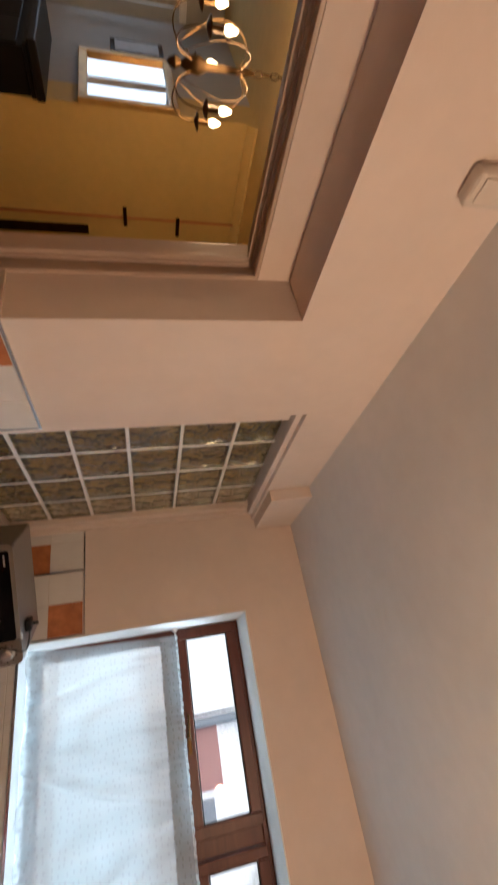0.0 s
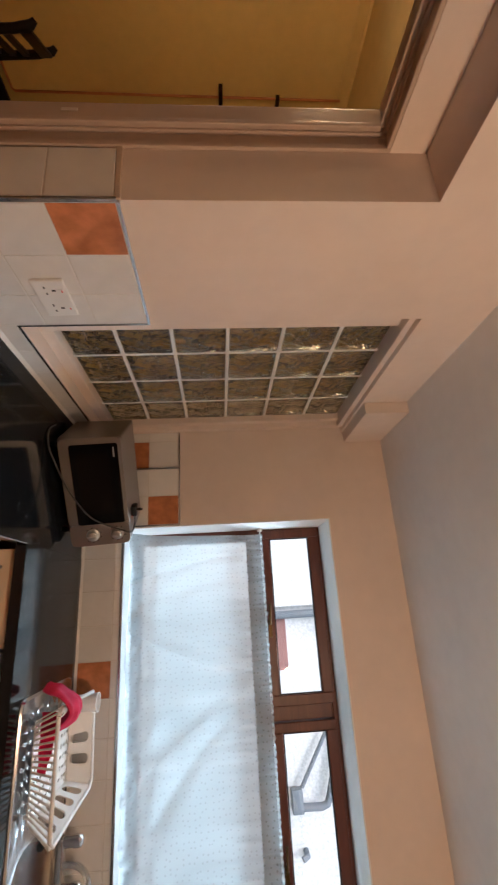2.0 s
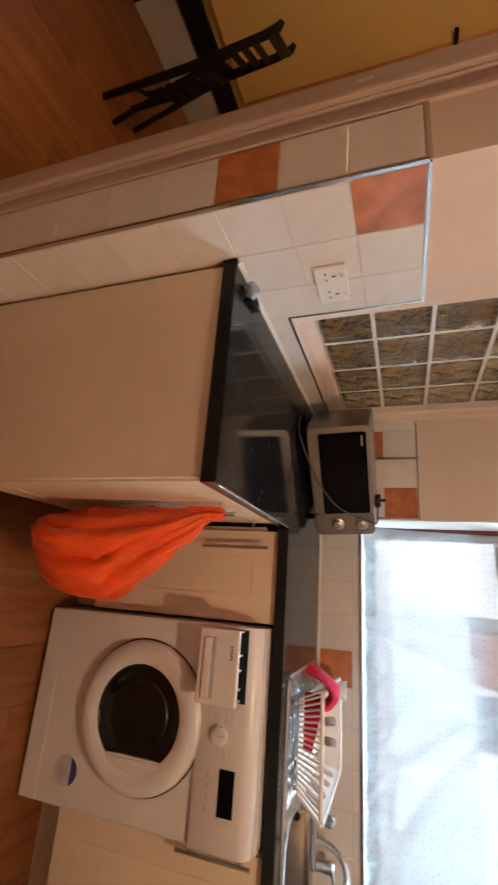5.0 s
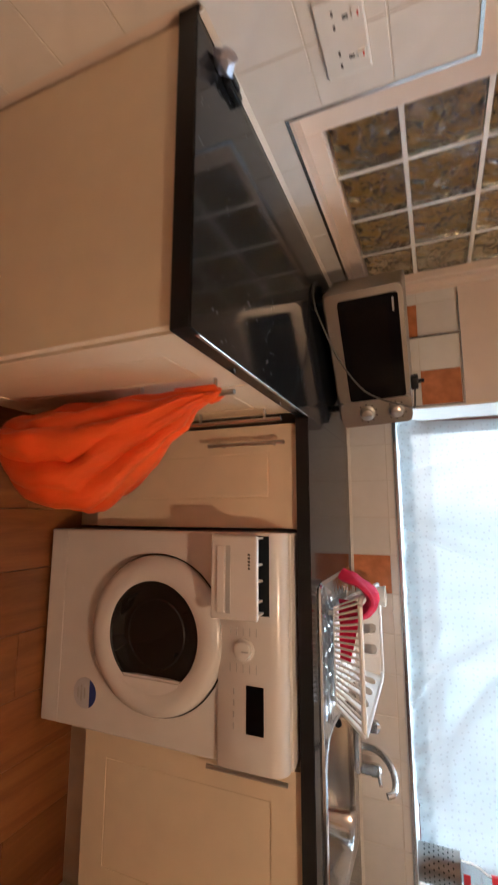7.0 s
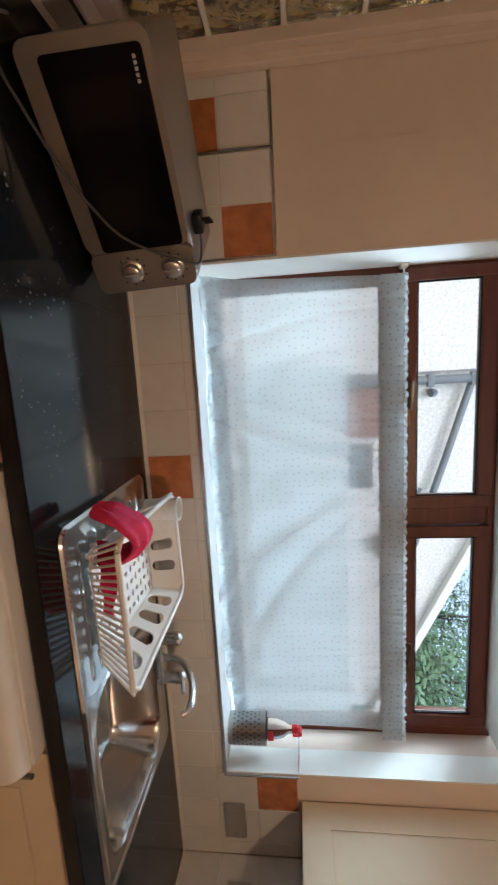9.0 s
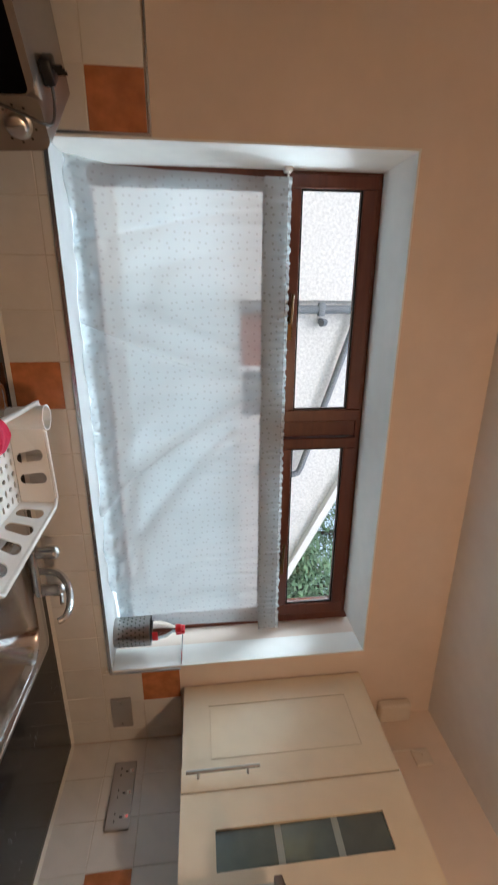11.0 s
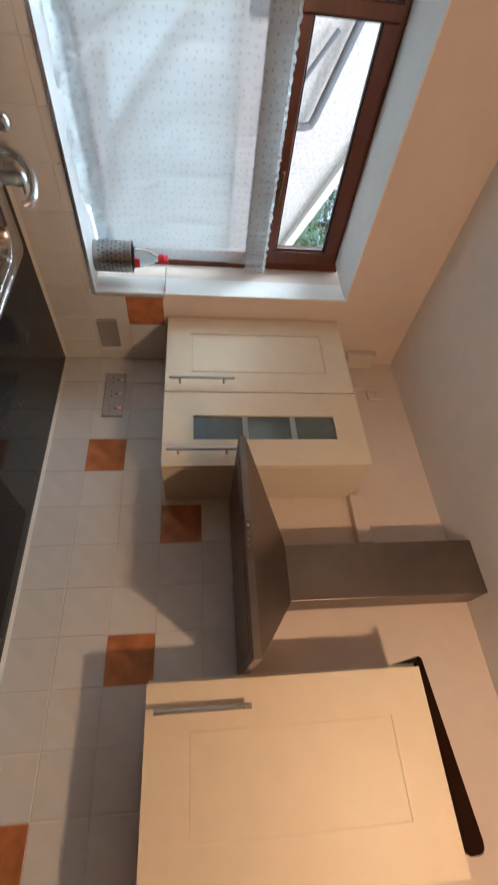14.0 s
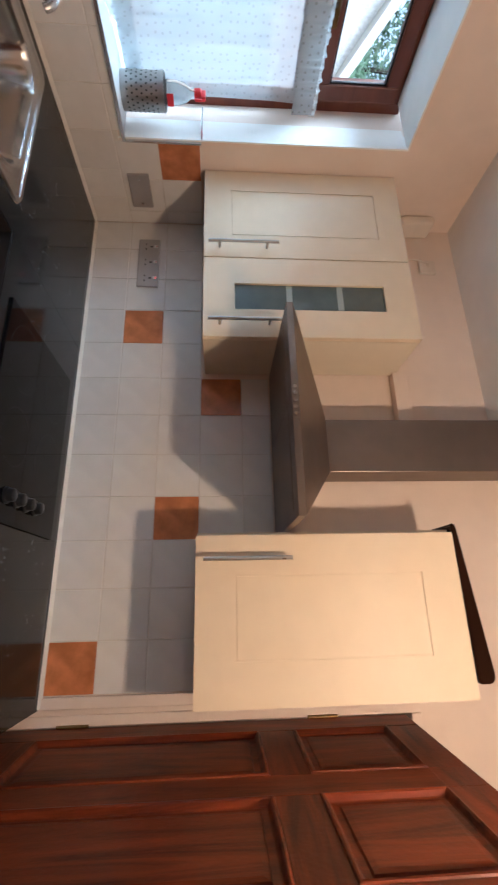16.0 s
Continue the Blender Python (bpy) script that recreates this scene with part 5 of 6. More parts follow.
# ---- on the sill and worktop ----
POTSTEEL = material("dull_pot_steel", (0.36, 0.35, 0.34), 0.3, 1.0, vary=0.06)
pot = thing("cutlery_holder", (2.14, 2.70, 1.09), "perforated steel cutlery holder on the window sill", "cutlery holder")
bm = bmesh.new()
lathe(bm, [(0.0, 0.002), (0.056, 0.002), (0.058, 0.0), (0.058, 0.140), (0.060, 0.142), (0.055, 0.142), (0.055, 0.006), (0, 0.006)], pose(2.155, 2.700, 1.090), 40)
can = part("can", bm, POTSTEEL, pot)
for j, z in enumerate((1.112, 1.128, 1.144, 1.160, 1.176, 1.192, 1.208)):
    for k in range(20):
        a = 2 * math.pi * (k + 0.5 * (j % 2)) / 20
        if math.sin(a) > 0.35:
            continue
        m = pose(2.155, 2.700, z) @ Matrix.Rotation(a, 4, 'Z') @ pose(0.0578, 0, 0, 0, 90, 0)
        bm = bmesh.new()
        lathe(bm, [(0.0031, 0.0), (0.0031, 0.0008), (0, 0.0008)], m, 8)
        part("hole", bm, BLACKPL, can)
bottle = thing("spray_bottle", (2.155, 2.70, 1.10), "clear bottle with red collar and trigger in the steel holder", "bottle")
bm = bmesh.new()
lathe(bm, [(0, 0.0), (0.034, 0.002), (0.036, 0.02), (0.036, 0.17), (0.030, 0.20), (0.016, 0.222), (0.014, 0.235), (0, 0.235)], pose(2.155, 2.700, 1.097), 28)
part("body", bm, CLEARPL, bottle)
REDPL = material("red_plastic", (0.65, 0.02, 0.03), 0.35)
bm = bmesh.new()
lathe(bm, [(0.0165, 0.0), (0.0165, 0.022), (0.012, 0.026), (0, 0.026)], pose(2.155, 2.700, 1.331), 20)
part("collar", bm, REDPL, bottle)
part("label_band", box((2.135, 2.6615, 1.24), (2.175, 2.6645, 1.262)), REDPL, bottle)
bm = bmesh.new()
slab(bm, (2.146, 2.672, 1.354), (2.164, 2.712, 1.370), 0.005)
slab(bm, (2.151, 2.666, 1.334), (2.159, 2.673, 1.358), 0.002)
part("trigger", bm, REDPL, bottle)
junk = thing("crumpled_wrapper", (0.055, 1.335, TOP), "small crumpled foil wrapper on the worktop", "wrapper")
bm = bmesh.new()
bmesh.ops.create_icosphere(bm, subdivisions=2, radius=0.022, matrix=pose(0.050, 1.345, TOP + 0.018))
for v in bm.verts:
    v.co += Vector((1, 1, 0.7)) * 0.010 * noise.noise(v.co * 60)
    v.co.z = max(v.co.z, TOP + 0.0005)
part("foil", bm, material("foil", (0.5, 0.52, 0.62), 0.3, 0.7, vary=0.2), junk, smooth=False)
lighter = thing("black_clip", (0.05, 1.40, TOP), "small black plastic clip on the worktop", "clip")
part("body", box((0.035, 1.375, TOP + 0.0003), (0.060, 1.435, TOP + 0.014), 0.003), BLACKPL, lighter)
part("jaw", box((0.040, 1.372, TOP + 0.0135), (0.055, 1.41, TOP + 0.020), 0.002), BLACKPL, lighter)
bm = bmesh.new()
prism(bm, [(0.842, 2.090), (0.850, 2.084), (1.250, 2.0785), (1.256, 2.083), (1.256, 2.089), (1.250, 2.094), (0.862, 2.132), (0.848, 2.128), (0.842, 2.118)], 0, 2.352, 2.576)
bmesh.ops.bevel(bm, geom=bm.edges[:], offset=0.003, segments=2, affect='EDGES')
slate = solid("serving_tray", bm, DARKWOOD, "dark polished wooden tray lying on the wall unit", "tray", at=(2.46, 1.05, 2.0785))

# ---- open mahogany door ----
DY = 0.0                                      # the door is built shut along x, then swung on its hinge
HINGE = Matrix.Translation((2.600, 0.7285, 0)) @ Matrix.Rotation(radians(4.5), 4, 'Z')
door_1 = thing("door_1", (2.22, 0.70, 0.0), "open panelled mahogany door with brass hinges", "door", kind="structure")
xs = [-0.782, -0.690, -0.432, -0.346, -0.091, -0.004]
zs = [0.008, 0.23, 0.78, 0.93, 1.526, 1.616, 1.881, 1.970]
bm = bmesh.new()
for a, b in ((xs[0], xs[1]), (xs[4], xs[5])):
    slab(bm, (a, DY - 0.042, zs[0]), (b, DY, zs[7]), 0.002)
slab(bm, (xs[2], DY - 0.0418, zs[1]), (xs[3], DY - 0.0002, zs[6]), 0.001)
part("stiles", bm, MAHOG, door_1, move=HINGE)
bm = bmesh.new()
for a, b in ((zs[0], zs[1]), (zs[2], zs[3]), (zs[4], zs[5]), (zs[6], zs[7])):
    for c, e in ((xs[1], xs[2]), (xs[3], xs[4])):
        slab(bm, (c, DY - 0.0415, a), (e, DY - 0.0005, b), 0.001)
for a, b in ((zs[0], zs[1]), (zs[6], zs[7])):
    slab(bm, (xs[2], DY - 0.0415, a), (xs[3], DY - 0.0005, b), 0.001)
part("rails", bm, MAHOGRAIL, door_1, move=HINGE)
for a, b in ((xs[1], xs[2]), (xs[3], xs[4])):
    for c, e in ((zs[1], zs[2]), (zs[3], zs[4]), (zs[5], zs[6])):
        bm = bmesh.new()
        q = [[bm.verts.new(p) for p in ((a + i, y, c + i), (b - i, y, c + i), (b - i, y, e - i), (a + i, y, e - i))]
             for i, y in ((0.0, DY - 0.002), (0.002, DY + 0.0025), (0.006, DY + 0.0035), (0.010, DY + 0.0005), (0.015, DY - 0.0085), (0.018, DY - 0.0105),
                          (0.030, DY - 0.0110), (0.033, DY - 0.0075), (0.044, DY - 0.0060))]
        for u, v in zip(q, q[1:]):
            for k in range(4):
                bm.faces.new((u[k], u[(k + 1) % 4], v[(k + 1) % 4], v[k]))
        bm.faces.new(q[-1])
        part("door_panel", bm, MAHOG, door_1, smooth=False, move=HINGE)
        part("door_panel", box((a, DY - 0.034, c), (b, DY - 0.024, e)), MAHOG, door_1, smooth=False, move=HINGE)
for z in (0.25, 1.0, 1.72):
    part("hinge", rod((2.598, 0.7305, z - 0.045), (2.598, 0.7305, z + 0.045), 0.006, 10), BRASS, door_1, "brass butt hinge")
bm = bmesh.new()
slab(bm, (W - 0.004, 0.730, 0), (W + 0.3, 0.760, 2.02), 0.003)
slab(bm, (W - 0.004, -0.10, 0), (W + 0.3, -0.07, 2.02), 0.003)
slab(bm, (W - 0.004, -0.07, 1.99), (W + 0.3, 0.730, 2.02), 0.003)
structure("door_lining", bm, WALL, "cream painted door lining", "door frame")
structure("trim", box((W - 0.012, 0.775, 0.90), (W - 0.001, 0.808, 1.352), 0.003), WALL, "cream strip at the end of the splashback", "trim")

# pendant lamp above the camera
pend = thing("pendant_lamp", (BULB[0], BULB[1], H), "plain pendant lamp with a shallow white shade", "lamp")
part("cord", rod((BULB[0], BULB[1], BULB[2] + 0.10), (BULB[0], BULB[1], H - 0.02), 0.004, 8), WHITEPL, pend)
bm = bmesh.new()
lathe(bm, [(0.0, 0.02), (0.045, 0.0), (0.050, -0.02), (0, -0.02)], pose(BULB[0], BULB[1], H - 0.001, 180), 20)
part("rose", bm, WHITEPL, pend)
bm = bmesh.new()
lathe(bm, [(0.02, 0.10), (0.05, 0.098), (0.14, 0.065), (0.141, 0.062), (0.05, 0.094), (0.02, 0.096)], pose(*BULB), 36)
part("shade", bm, WHITEPL, pend)
bm = bmesh.new()
lathe(bm, [(0.014, 0.10), (0.016, 0.06), (0.012, 0.05), (0, 0.05)], pose(*BULB), 16)
part("lamp_holder", bm, WHITEPL, pend)

# ---- dining room beyond the opening ----
bm = bmesh.new()
slab(bm, (-2.40, 1.62, 0), (-2.17, 3.50, 2.46))
structure("wall_dining_west", bm, YELLOW, "ochre yellow painted dining room wall", "wall")
structure("wall_dining_side", box((-3.56, 1.62, 0), (-2.401, 1.80, 2.46)), GREYWALL, "grey painted return wall with a mirror", "wall")
bm = bmesh.new()
slab(bm, (-3.70, YB, 0), (-3.561, 0.70, 2.46))
slab(bm, (-3.70, 1.54, 0), (-3.561, 1.80, 2.46))
slab(bm, (-3.70, 0.70, 0), (-3.561, 1.54, 1.25))
slab(bm, (-3.70, 0.70, 2.10), (-3.561, 1.54, 2.46))
structure("wall_dining_far", bm, GREYWALL, "grey painted far dining room wall with a window", "wall")
SKYGLOW = glow("daylight_beyond", (0.75, 0.88, 1.0), 1.2)
structure("backdrop", box((-3.76, 0.60, 1.15), (-3.74, 1.70, 2.20)), SKYGLOW, "bright daylight outside the dining window", "backdrop")
window_2 = thing("window_2", (-3.63, 1.14, 1.25), "white framed dining room window", "window", kind="structure")
bm = bmesh.new()
for lo, hi in (((0.70, 1.25), (0.75, 2.10)), ((1.49, 1.25), (1.54, 2.10)), ((0.75, 2.05), (1.49, 2.10)), ((0.75, 1.25), (1.49, 1.30)), ((1.12, 1.30), (1.17, 2.05))):
    slab(bm, (-3.66, lo[0], lo[1]), (-3.61, hi[0], hi[1]), 0.004)
part("window_frame", bm, WHITEPL, window_2)
structure("wall_dining_north", box((-2.169, 3.30, 0), (-0.34, 3.50, 2.46)), YELLOW, "ochre painted dining room end wall", "wall")
structure("wall_dining_east", box((-0.345, 2.901, 0), (-0.20, 3.299, 2.46)), YELLOW, "ochre painted wall beside the kitchen", "wall")
structure("ceiling_dining", box((-3.75, YB, 2.461), (-0.341, 3.50, 2.56)), DINCEIL, "warm cream dining room ceiling", "ceiling")
bm = bmesh.new()
prism(bm, [(-2.169, 2.40), (-2.160, 2.40), (-2.12, 2.445), (-2.12, 2.46), (-2.169, 2.46)], 1, 1.62, 3.30)
structure("coving", bm, YELLOW, "painted plaster coving", "coving")
structure("baseboard", box((-2.169, 1.605, 0), (-2.150, 3.299, 0.225), 0.003), GREYWALL, "tall grey painted skirting board", "baseboard")
structure("trim", box((-2.169, 1.600, 0.235), (-2.135, 3.299, 0.36), 0.006), BLACKWOOD, "dark timber dado strip low on the wall", "trim")
pipe = thing("copper_pipe", (-2.23, 2.30, 0.4), "thin copper heating pipe running up the ochre wall", "pipe")
bm = bmesh.new()
tube(bm, [(-2.155, 1.62, 0.40), (-2.155, 2.255, 0.40), (-2.155, 2.267, 0.412), (-2.155, 2.280, 2.455)], 0.0075, 8)
part("pipe", bm, COPPER, pipe)
for z, y0, y1 in ((1.650, 2.205, 2.33), (2.01, 2.26, 2.39)):
    part("bracket", box((-2.169, y0, z - 0.012), (-2.142, y1, z + 0.012), 0.002), DARKWOOD, pipe, "dark wooden bracket")
part("batten", box((-2.169, 2.35, 0.36), (-2.145, 2.41, 1.40), 0.003), DARKWOOD, pipe, "dark wooden batten")
mirror = thing("wall_mirror", (-2.74, 1.72, 1.43), "gilt-framed mirror on the grey wall", "mirror")
bm = bmesh.new()
for lo, hi in (((-2.816, 1.43), (-2.77, 1.99)), ((-2.209, 1.43), (-2.162, 1.99)), ((-2.77, 1.43), (-2.209, 1.48)), ((-2.77, 1.94), (-2.209, 1.99))):
    slab(bm, (lo[0], 1.585, lo[1]), (hi[0], 1.619, hi[1]), 0.006)
part("frame", bm, GILT, mirror)
part("glass", box((-2.77, 1.608, 1.48), (-2.209, 1.614, 1.94)), SILVER, mirror)
cabinet = thing("black_cabinet", (-2.8, 1.62, 0), "black painted cabinet with a moulded top below the mirror", "cabinet")
part("body", box((-2.862, 1.40, 0), (-2.16, 1.615, 1.20), 0.004), BLACKWOOD, cabinet)
part("top", box((-2.927, 1.35, 1.225), (-2.116, 1.618, 1.27), 0.008), BLACKWOOD, cabinet)
part("cornice", box((-2.89, 1.375, 1.20), (-2.139, 1.617, 1.225), 0.004), BLACKWOOD, cabinet)
for x in (-2.84, -2.50):
    part("door", box((x, 1.388, 0.08), (x + 0.33, 1.3995, 1.17), 0.004), BLACKWOOD, cabinet)
pic = thing("framed_picture", (-2.927, 1.72, 1.62), "small framed picture beside the mirror", "picture")
part("frame", box((-3.066, 1.600, 1.62), (-2.862, 1.619, 1.96), 0.004), DARKWOOD, pic)
part("print", box((-3.043, 1.598, 1.65), (-2.886, 1.6005, 1.93)), GREYPL, pic)
blind = thing("roman_blind", (-3.5, 1.0, 1.2), "patterned beige fabric blind half drawn over the window", "blind")
BL = material("blind_fabric", (0.50, 0.42, 0.30), 0.9, scale=14, vary=0.35)
part("fabric", box((-3.530, 1.36, 0.9), (-3.515, 1.52, 2.12), 0.004), BL, blind)
part("headrail", box((-3.560, 0.53, 2.121), (-3.505, 1.60, 2.17), 0.004), WHITEPL, blind)

# chandelier
def smooth(points, steps=5):
    """A soft curve through points."""
    out = []
    for k in range(len(points) - 1):
        p0, p1, p2, p3 = (Vector(points[max(0, min(len(points) - 1, k + o))]) for o in (-1, 0, 1, 2))
        for s in range(steps):
            f = s / steps
            out.append(0.5 * ((2 * p1) + (p2 - p0) * f + (2 * p0 - 5 * p1 + 4 * p2 - p3) * f * f + (3 * p1 - p0 - 3 * p2 + p3) * f ** 3))
    return out + [Vector(points[-1])]


CH = Vector((-1.10, 0.998, 1.895))
chand = thing("chandelier", CH, "brass chandelier with five lit candle bulbs", "chandelier")
bm = bmesh.new()
lathe(bm, [(0, -0.09), (0.012, -0.08), (0.02, -0.06), (0.010, -0.04), (0.026, -0.01), (0.03, 0.02), (0.014, 0.05), (0.010, 0.16), (0.016, 0.18), (0.006, 0.22), (0, 0.22)], Matrix.Translation(CH), 20)
part("stem", bm, OLDBRASS, chand)
bm = bmesh.new()
lathe(bm, [(0.0, 0.03), (0.012, 0.03), (0.035, 0.012), (0.045, 0.0), (0, 0.0)], pose(CH.x, CH.y, 2.461, 180, 0, 0), 20)
part("ceiling_rose", bm, OLDBRASS, chand)
for k in range(10):
    z = CH.z + 0.235 + k * 0.032
    bm = bmesh.new()
    ring = [(CH.x + (0.009 * math.cos(a) if k % 2 else 0), CH.y + (0 if k % 2 else 0.009 * math.cos(a)), z + 0.019 * math.sin(a)) for a in (2 * math.pi * i / 10 for i in range(11))]
    tube(bm, ring, 0.0022, 6)
    part("chain_link", bm, OLDBRASS, chand)
for k in range(5):
    a = 2 * math.pi * k / 5 + 0.35
    dx, dy = math.cos(a), math.sin(a)
    def out(r, h):
        return (CH.x + dx * r, CH.y + dy * r, CH.z + h)
    bm = bmesh.new()
    tube(bm, smooth([out(0.02, 0.0), out(0.06, -0.05), out(0.11, -0.065), out(0.155, -0.045), out(0.175, 0.0), out(0.175, 0.02)]), 0.0026, 8)
    arm = part("arm", bm, OLDBRASS, chand)
    bm = bmesh.new()
    lathe(bm, [(0.004, 0.0), (0.030, 0.010), (0.032, 0.014), (0.010, 0.012), (0.011, 0.055), (0, 0.055)], Matrix.Translation(out(0.175, 0.02)), 16)
    part("candle_cup", bm, OLDBRASS, arm)
    bm = bmesh.new()
    lathe(bm, [(0.007, 0.0), (0.013, 0.012), (0.014, 0.020), (0.008, 0.037), (0.0025, 0.047), (0, 0.049)], Matrix.Translation(out(0.175, 0.075)), 16)
    part("candle_bulb", bm, GLOW, arm, "glowing candle bulb")
    bm = bmesh.new()
    tube(bm, smooth([out(0.012, 0.17), out(0.07, 0.19), out(0.12, 0.15), out(0.13, 0.08), out(0.10, 0.02), out(0.06, -0.04)]), 0.0015, 6)
    part("scroll", bm, OLDBRASS, arm)
lamp("chandelier_light", 'POINT', 16.0, (1.0, 0.66, 0.34), Matrix.Translation(CH + Vector((0, 0, 0.14))), radius=0.12)

# folded slatted chair by the dining wall
chair = thing("folding_chair", (-1.45, 1.65, 0), "black slatted wooden folding chair standing folded", "chair")
CM = Matrix.Translation((-1.372, 1.560, 0)) @ Matrix.Rotation(math.atan2(0.19, -0.178), 4, 'Z')
for u in (0.0, 0.26):
    bm = bmesh.new()
    tube(bm, [(u, 0.0, 0.0), (u, 0.0, 0.45), (u, 0.018, 0.80), (u, 0.030, 0.868), (u, 0.045, 0.885)], [0.017, 0.018, 0.018, 0.018, 0.012], 10)
    part("back_stile", bm, BLACKWOOD, chair, move=CM)
    bm = bmesh.new()
    tube(bm, [(0.03 + u * 0.77, -0.10, 0.0), (0.03 + u * 0.77, -0.03, 0.40), (0.03 + u * 0.77, 0.02, 0.70)], 0.014, 8)
    part("front_leg", bm, BLACKWOOD, chair, move=CM)
for z, w in ((0.84, 0.05), (0.755, 0.03), (0.70, 0.03), (0.645, 0.03), (0.565, 0.045)):
    part("back_slat", box((0.0, 0.004, z - w / 2), (0.26, 0.020, z + w / 2), 0.004), BLACKWOOD, chair, move=CM)
for k in range(6):
    part("seat_slat", box((0.02, -0.045 + 0.004 * k, 0.26 + 0.05 * k), (0.24, -0.028 + 0.004 * k, 0.298 + 0.05 * k), 0.004), BLACKWOOD, chair, move=CM)
bm = bmesh.new()
tube(bm, [(0.02, -0.035, 0.20), (0.12, -0.02, 0.36), (0.24, -0.01, 0.52)], 0.010, 8)
part("brace", bm, BLACKWOOD, chair, move=CM)
part("stretcher", rod((0.0, 0.0, 0.16), (0.26, 0.0, 0.16), 0.011, 8), BLACKWOOD, chair, move=CM)

# ---- outside the window ----
structure("ground", box((-120, -120, -0.6), (120, 160, -0.4)), GRASS, "garden ground", "ground")
house = thing("neighbour_house", (0, 7, -0.4), "white rendered neighbouring house with a sloping verge", "house", kind="structure")
part("wall", box((-6, 6.0, -0.4), (0.93, 6.3, 5.5)), RENDERW, house)
bm = bmesh.new()
prism(bm, [(0.93, -0.4), (5.0, -0.4), (5.0, 2.16), (0.93, 4.20)], 1, 6.15, 6.4)
part("gable_wall", bm, RENDERW, house)
bm = bmesh.new()
prism(bm, [(0.93, 4.20), (5.2, 2.06), (5.2, 2.16), (0.93, 4.30)], 1, 6.05, 6.6)
part("verge", bm, WHITEPL, house)
part("downpipe", rod((1.02, 5.97, 1.5), (1.02, 5.97, 5.4), 0.045, 12), GUTTER, house)
for z in (2.72, 3.15):
    part("pipe_bracket", box((0.95, 5.92, z), (1.09, 6.0, z + 0.07), 0.01), GUTTER, house)
bm = bmesh.new()
tube(bm, [(1.05, 6.05, 3.20), (1.85, 6.05, 2.955), (2.86, 6.05, 2.63), (2.92, 6.05, 2.60), (2.94, 6.05, 2.54), (2.93, 6.05, 2.30)], 0.038, 10)
part("waste_pipe", bm, GUTTER, house)
bm = bmesh.new()
tube(bm, [(2.20, 6.06, 2.70), (2.76, 6.06, 2.34)], 0.022, 8)
tube(bm, [(1.157, 6.14, 2.81), (1.157, 6.02, 2.81), (1.16, 5.99, 2.77)], 0.04, 10)
tube(bm, [(3.338, 6.14, 2.343), (3.338, 6.04, 2.343), (3.36, 6.02, 2.29)], 0.03, 10)
part("overflow_pipe", bm, GUTTER, house)
part("gutter_end", box((2.76, 6.0, 2.22), (2.98, 6.12, 2.34), 0.012), GUTTER, house)
part("shutter", box((1.03, 6.11, 1.80), (1.63, 6.149, 2.31), 0.01), PINK, house, "pink painted shutter")
win = part("window", box((1.70, 6.13, 1.93), (2.20, 6.15, 2.20)), GUTTER, house)
part("window_frame", box((1.66, 6.135, 1.88), (2.24, 6.149, 1.93)), WHITEPL, win)
fence = thing("board_fence", (3, 5.6, -0.4), "pale weathered vertical board fence", "fence", kind="structure")
me = finish("board", box((-0.068, -0.01, 0), (0.068, 0.01, 2.26), 0.004), BOARDS)
for k in range(30):
    ob = new("board", me)
    ob.parent = fence
    ob.location = Vector((0.90 + 0.143 * k, 5.6 + 0.006 * (k % 2), -0.4)) - base_of(fence)
part("rail", box((0.83, 5.62, 1.2), (5.15, 5.66, 1.29)), BOARDS, fence)
random.seed(3)


def tree(x, y, h, spread):
    ob = thing("garden_tree", (x, y, -0.4), "leafy green garden tree behind the fence", "tree")
    bm = bmesh.new()
    tube(bm, [(x, y, -0.4), (x + 0.05, y, h * 0.3), (x - 0.03, y + 0.05, h * 0.62), (x, y, h * 0.9)], [0.11, 0.085, 0.055, 0.02], 10)
    for k in range(9):
        a, z = 2.4 * k, h * (0.30 + 0.06 * k)
        tube(bm, [(x, y, z), (x + 0.4 * spread * math.cos(a), y + 0.4 * spread * math.sin(a), z + 0.35), (x + 0.8 * spread * math.cos(a), y + 0.8 * spread * math.sin(a), z + 0.55)], [0.022, 0.012, 0.005], 6)
    part("trunk", bm, BARK, ob)
    verts, faces = [], []
    for k in range(9000):
        a, e, r = random.uniform(0, 6.283), random.uniform(-1, 1), random.random() ** 0.45
        q = math.sqrt(1 - e * e)
        lump = 0.75 + 0.35 * noise.noise(Vector((math.cos(a) * q * 2, math.sin(a) * q * 2, e * 2 + x)))
        p = Vector((x + spread * r * lump * q * math.cos(a), y + spread * r * lump * q * math.sin(a), h * 0.62 + h * 0.5 * r * lump * e))
        s = random.uniform(0.045, 0.095)
        d = Vector((random.uniform(-1, 1), random.uniform(-1, 1), random.uniform(-1, 0.6))).normalized()
        t = d.orthogonal().normalized() * s * 0.45
        i = len(verts)
        verts += [p - d * s, p + t, p + d * s, p - t]
        faces.append((i, i + 1, i + 2, i + 3))
    me = bpy.data.meshes.new("crown")
    base = base_of(ob)
    me.from_pydata([v - base for v in verts], [], faces)
    me.materials.append(LEAF)
    crown = new("crown", me)
    crown.parent = ob


tree(6.6, 8.6, 4.6, 1.7)
tree(8.4, 10.0, 5.6, 2.1)
tree(5.6, 9.6, 4.0, 1.5)
tree(7.4, 12.0, 6.4, 2.4)

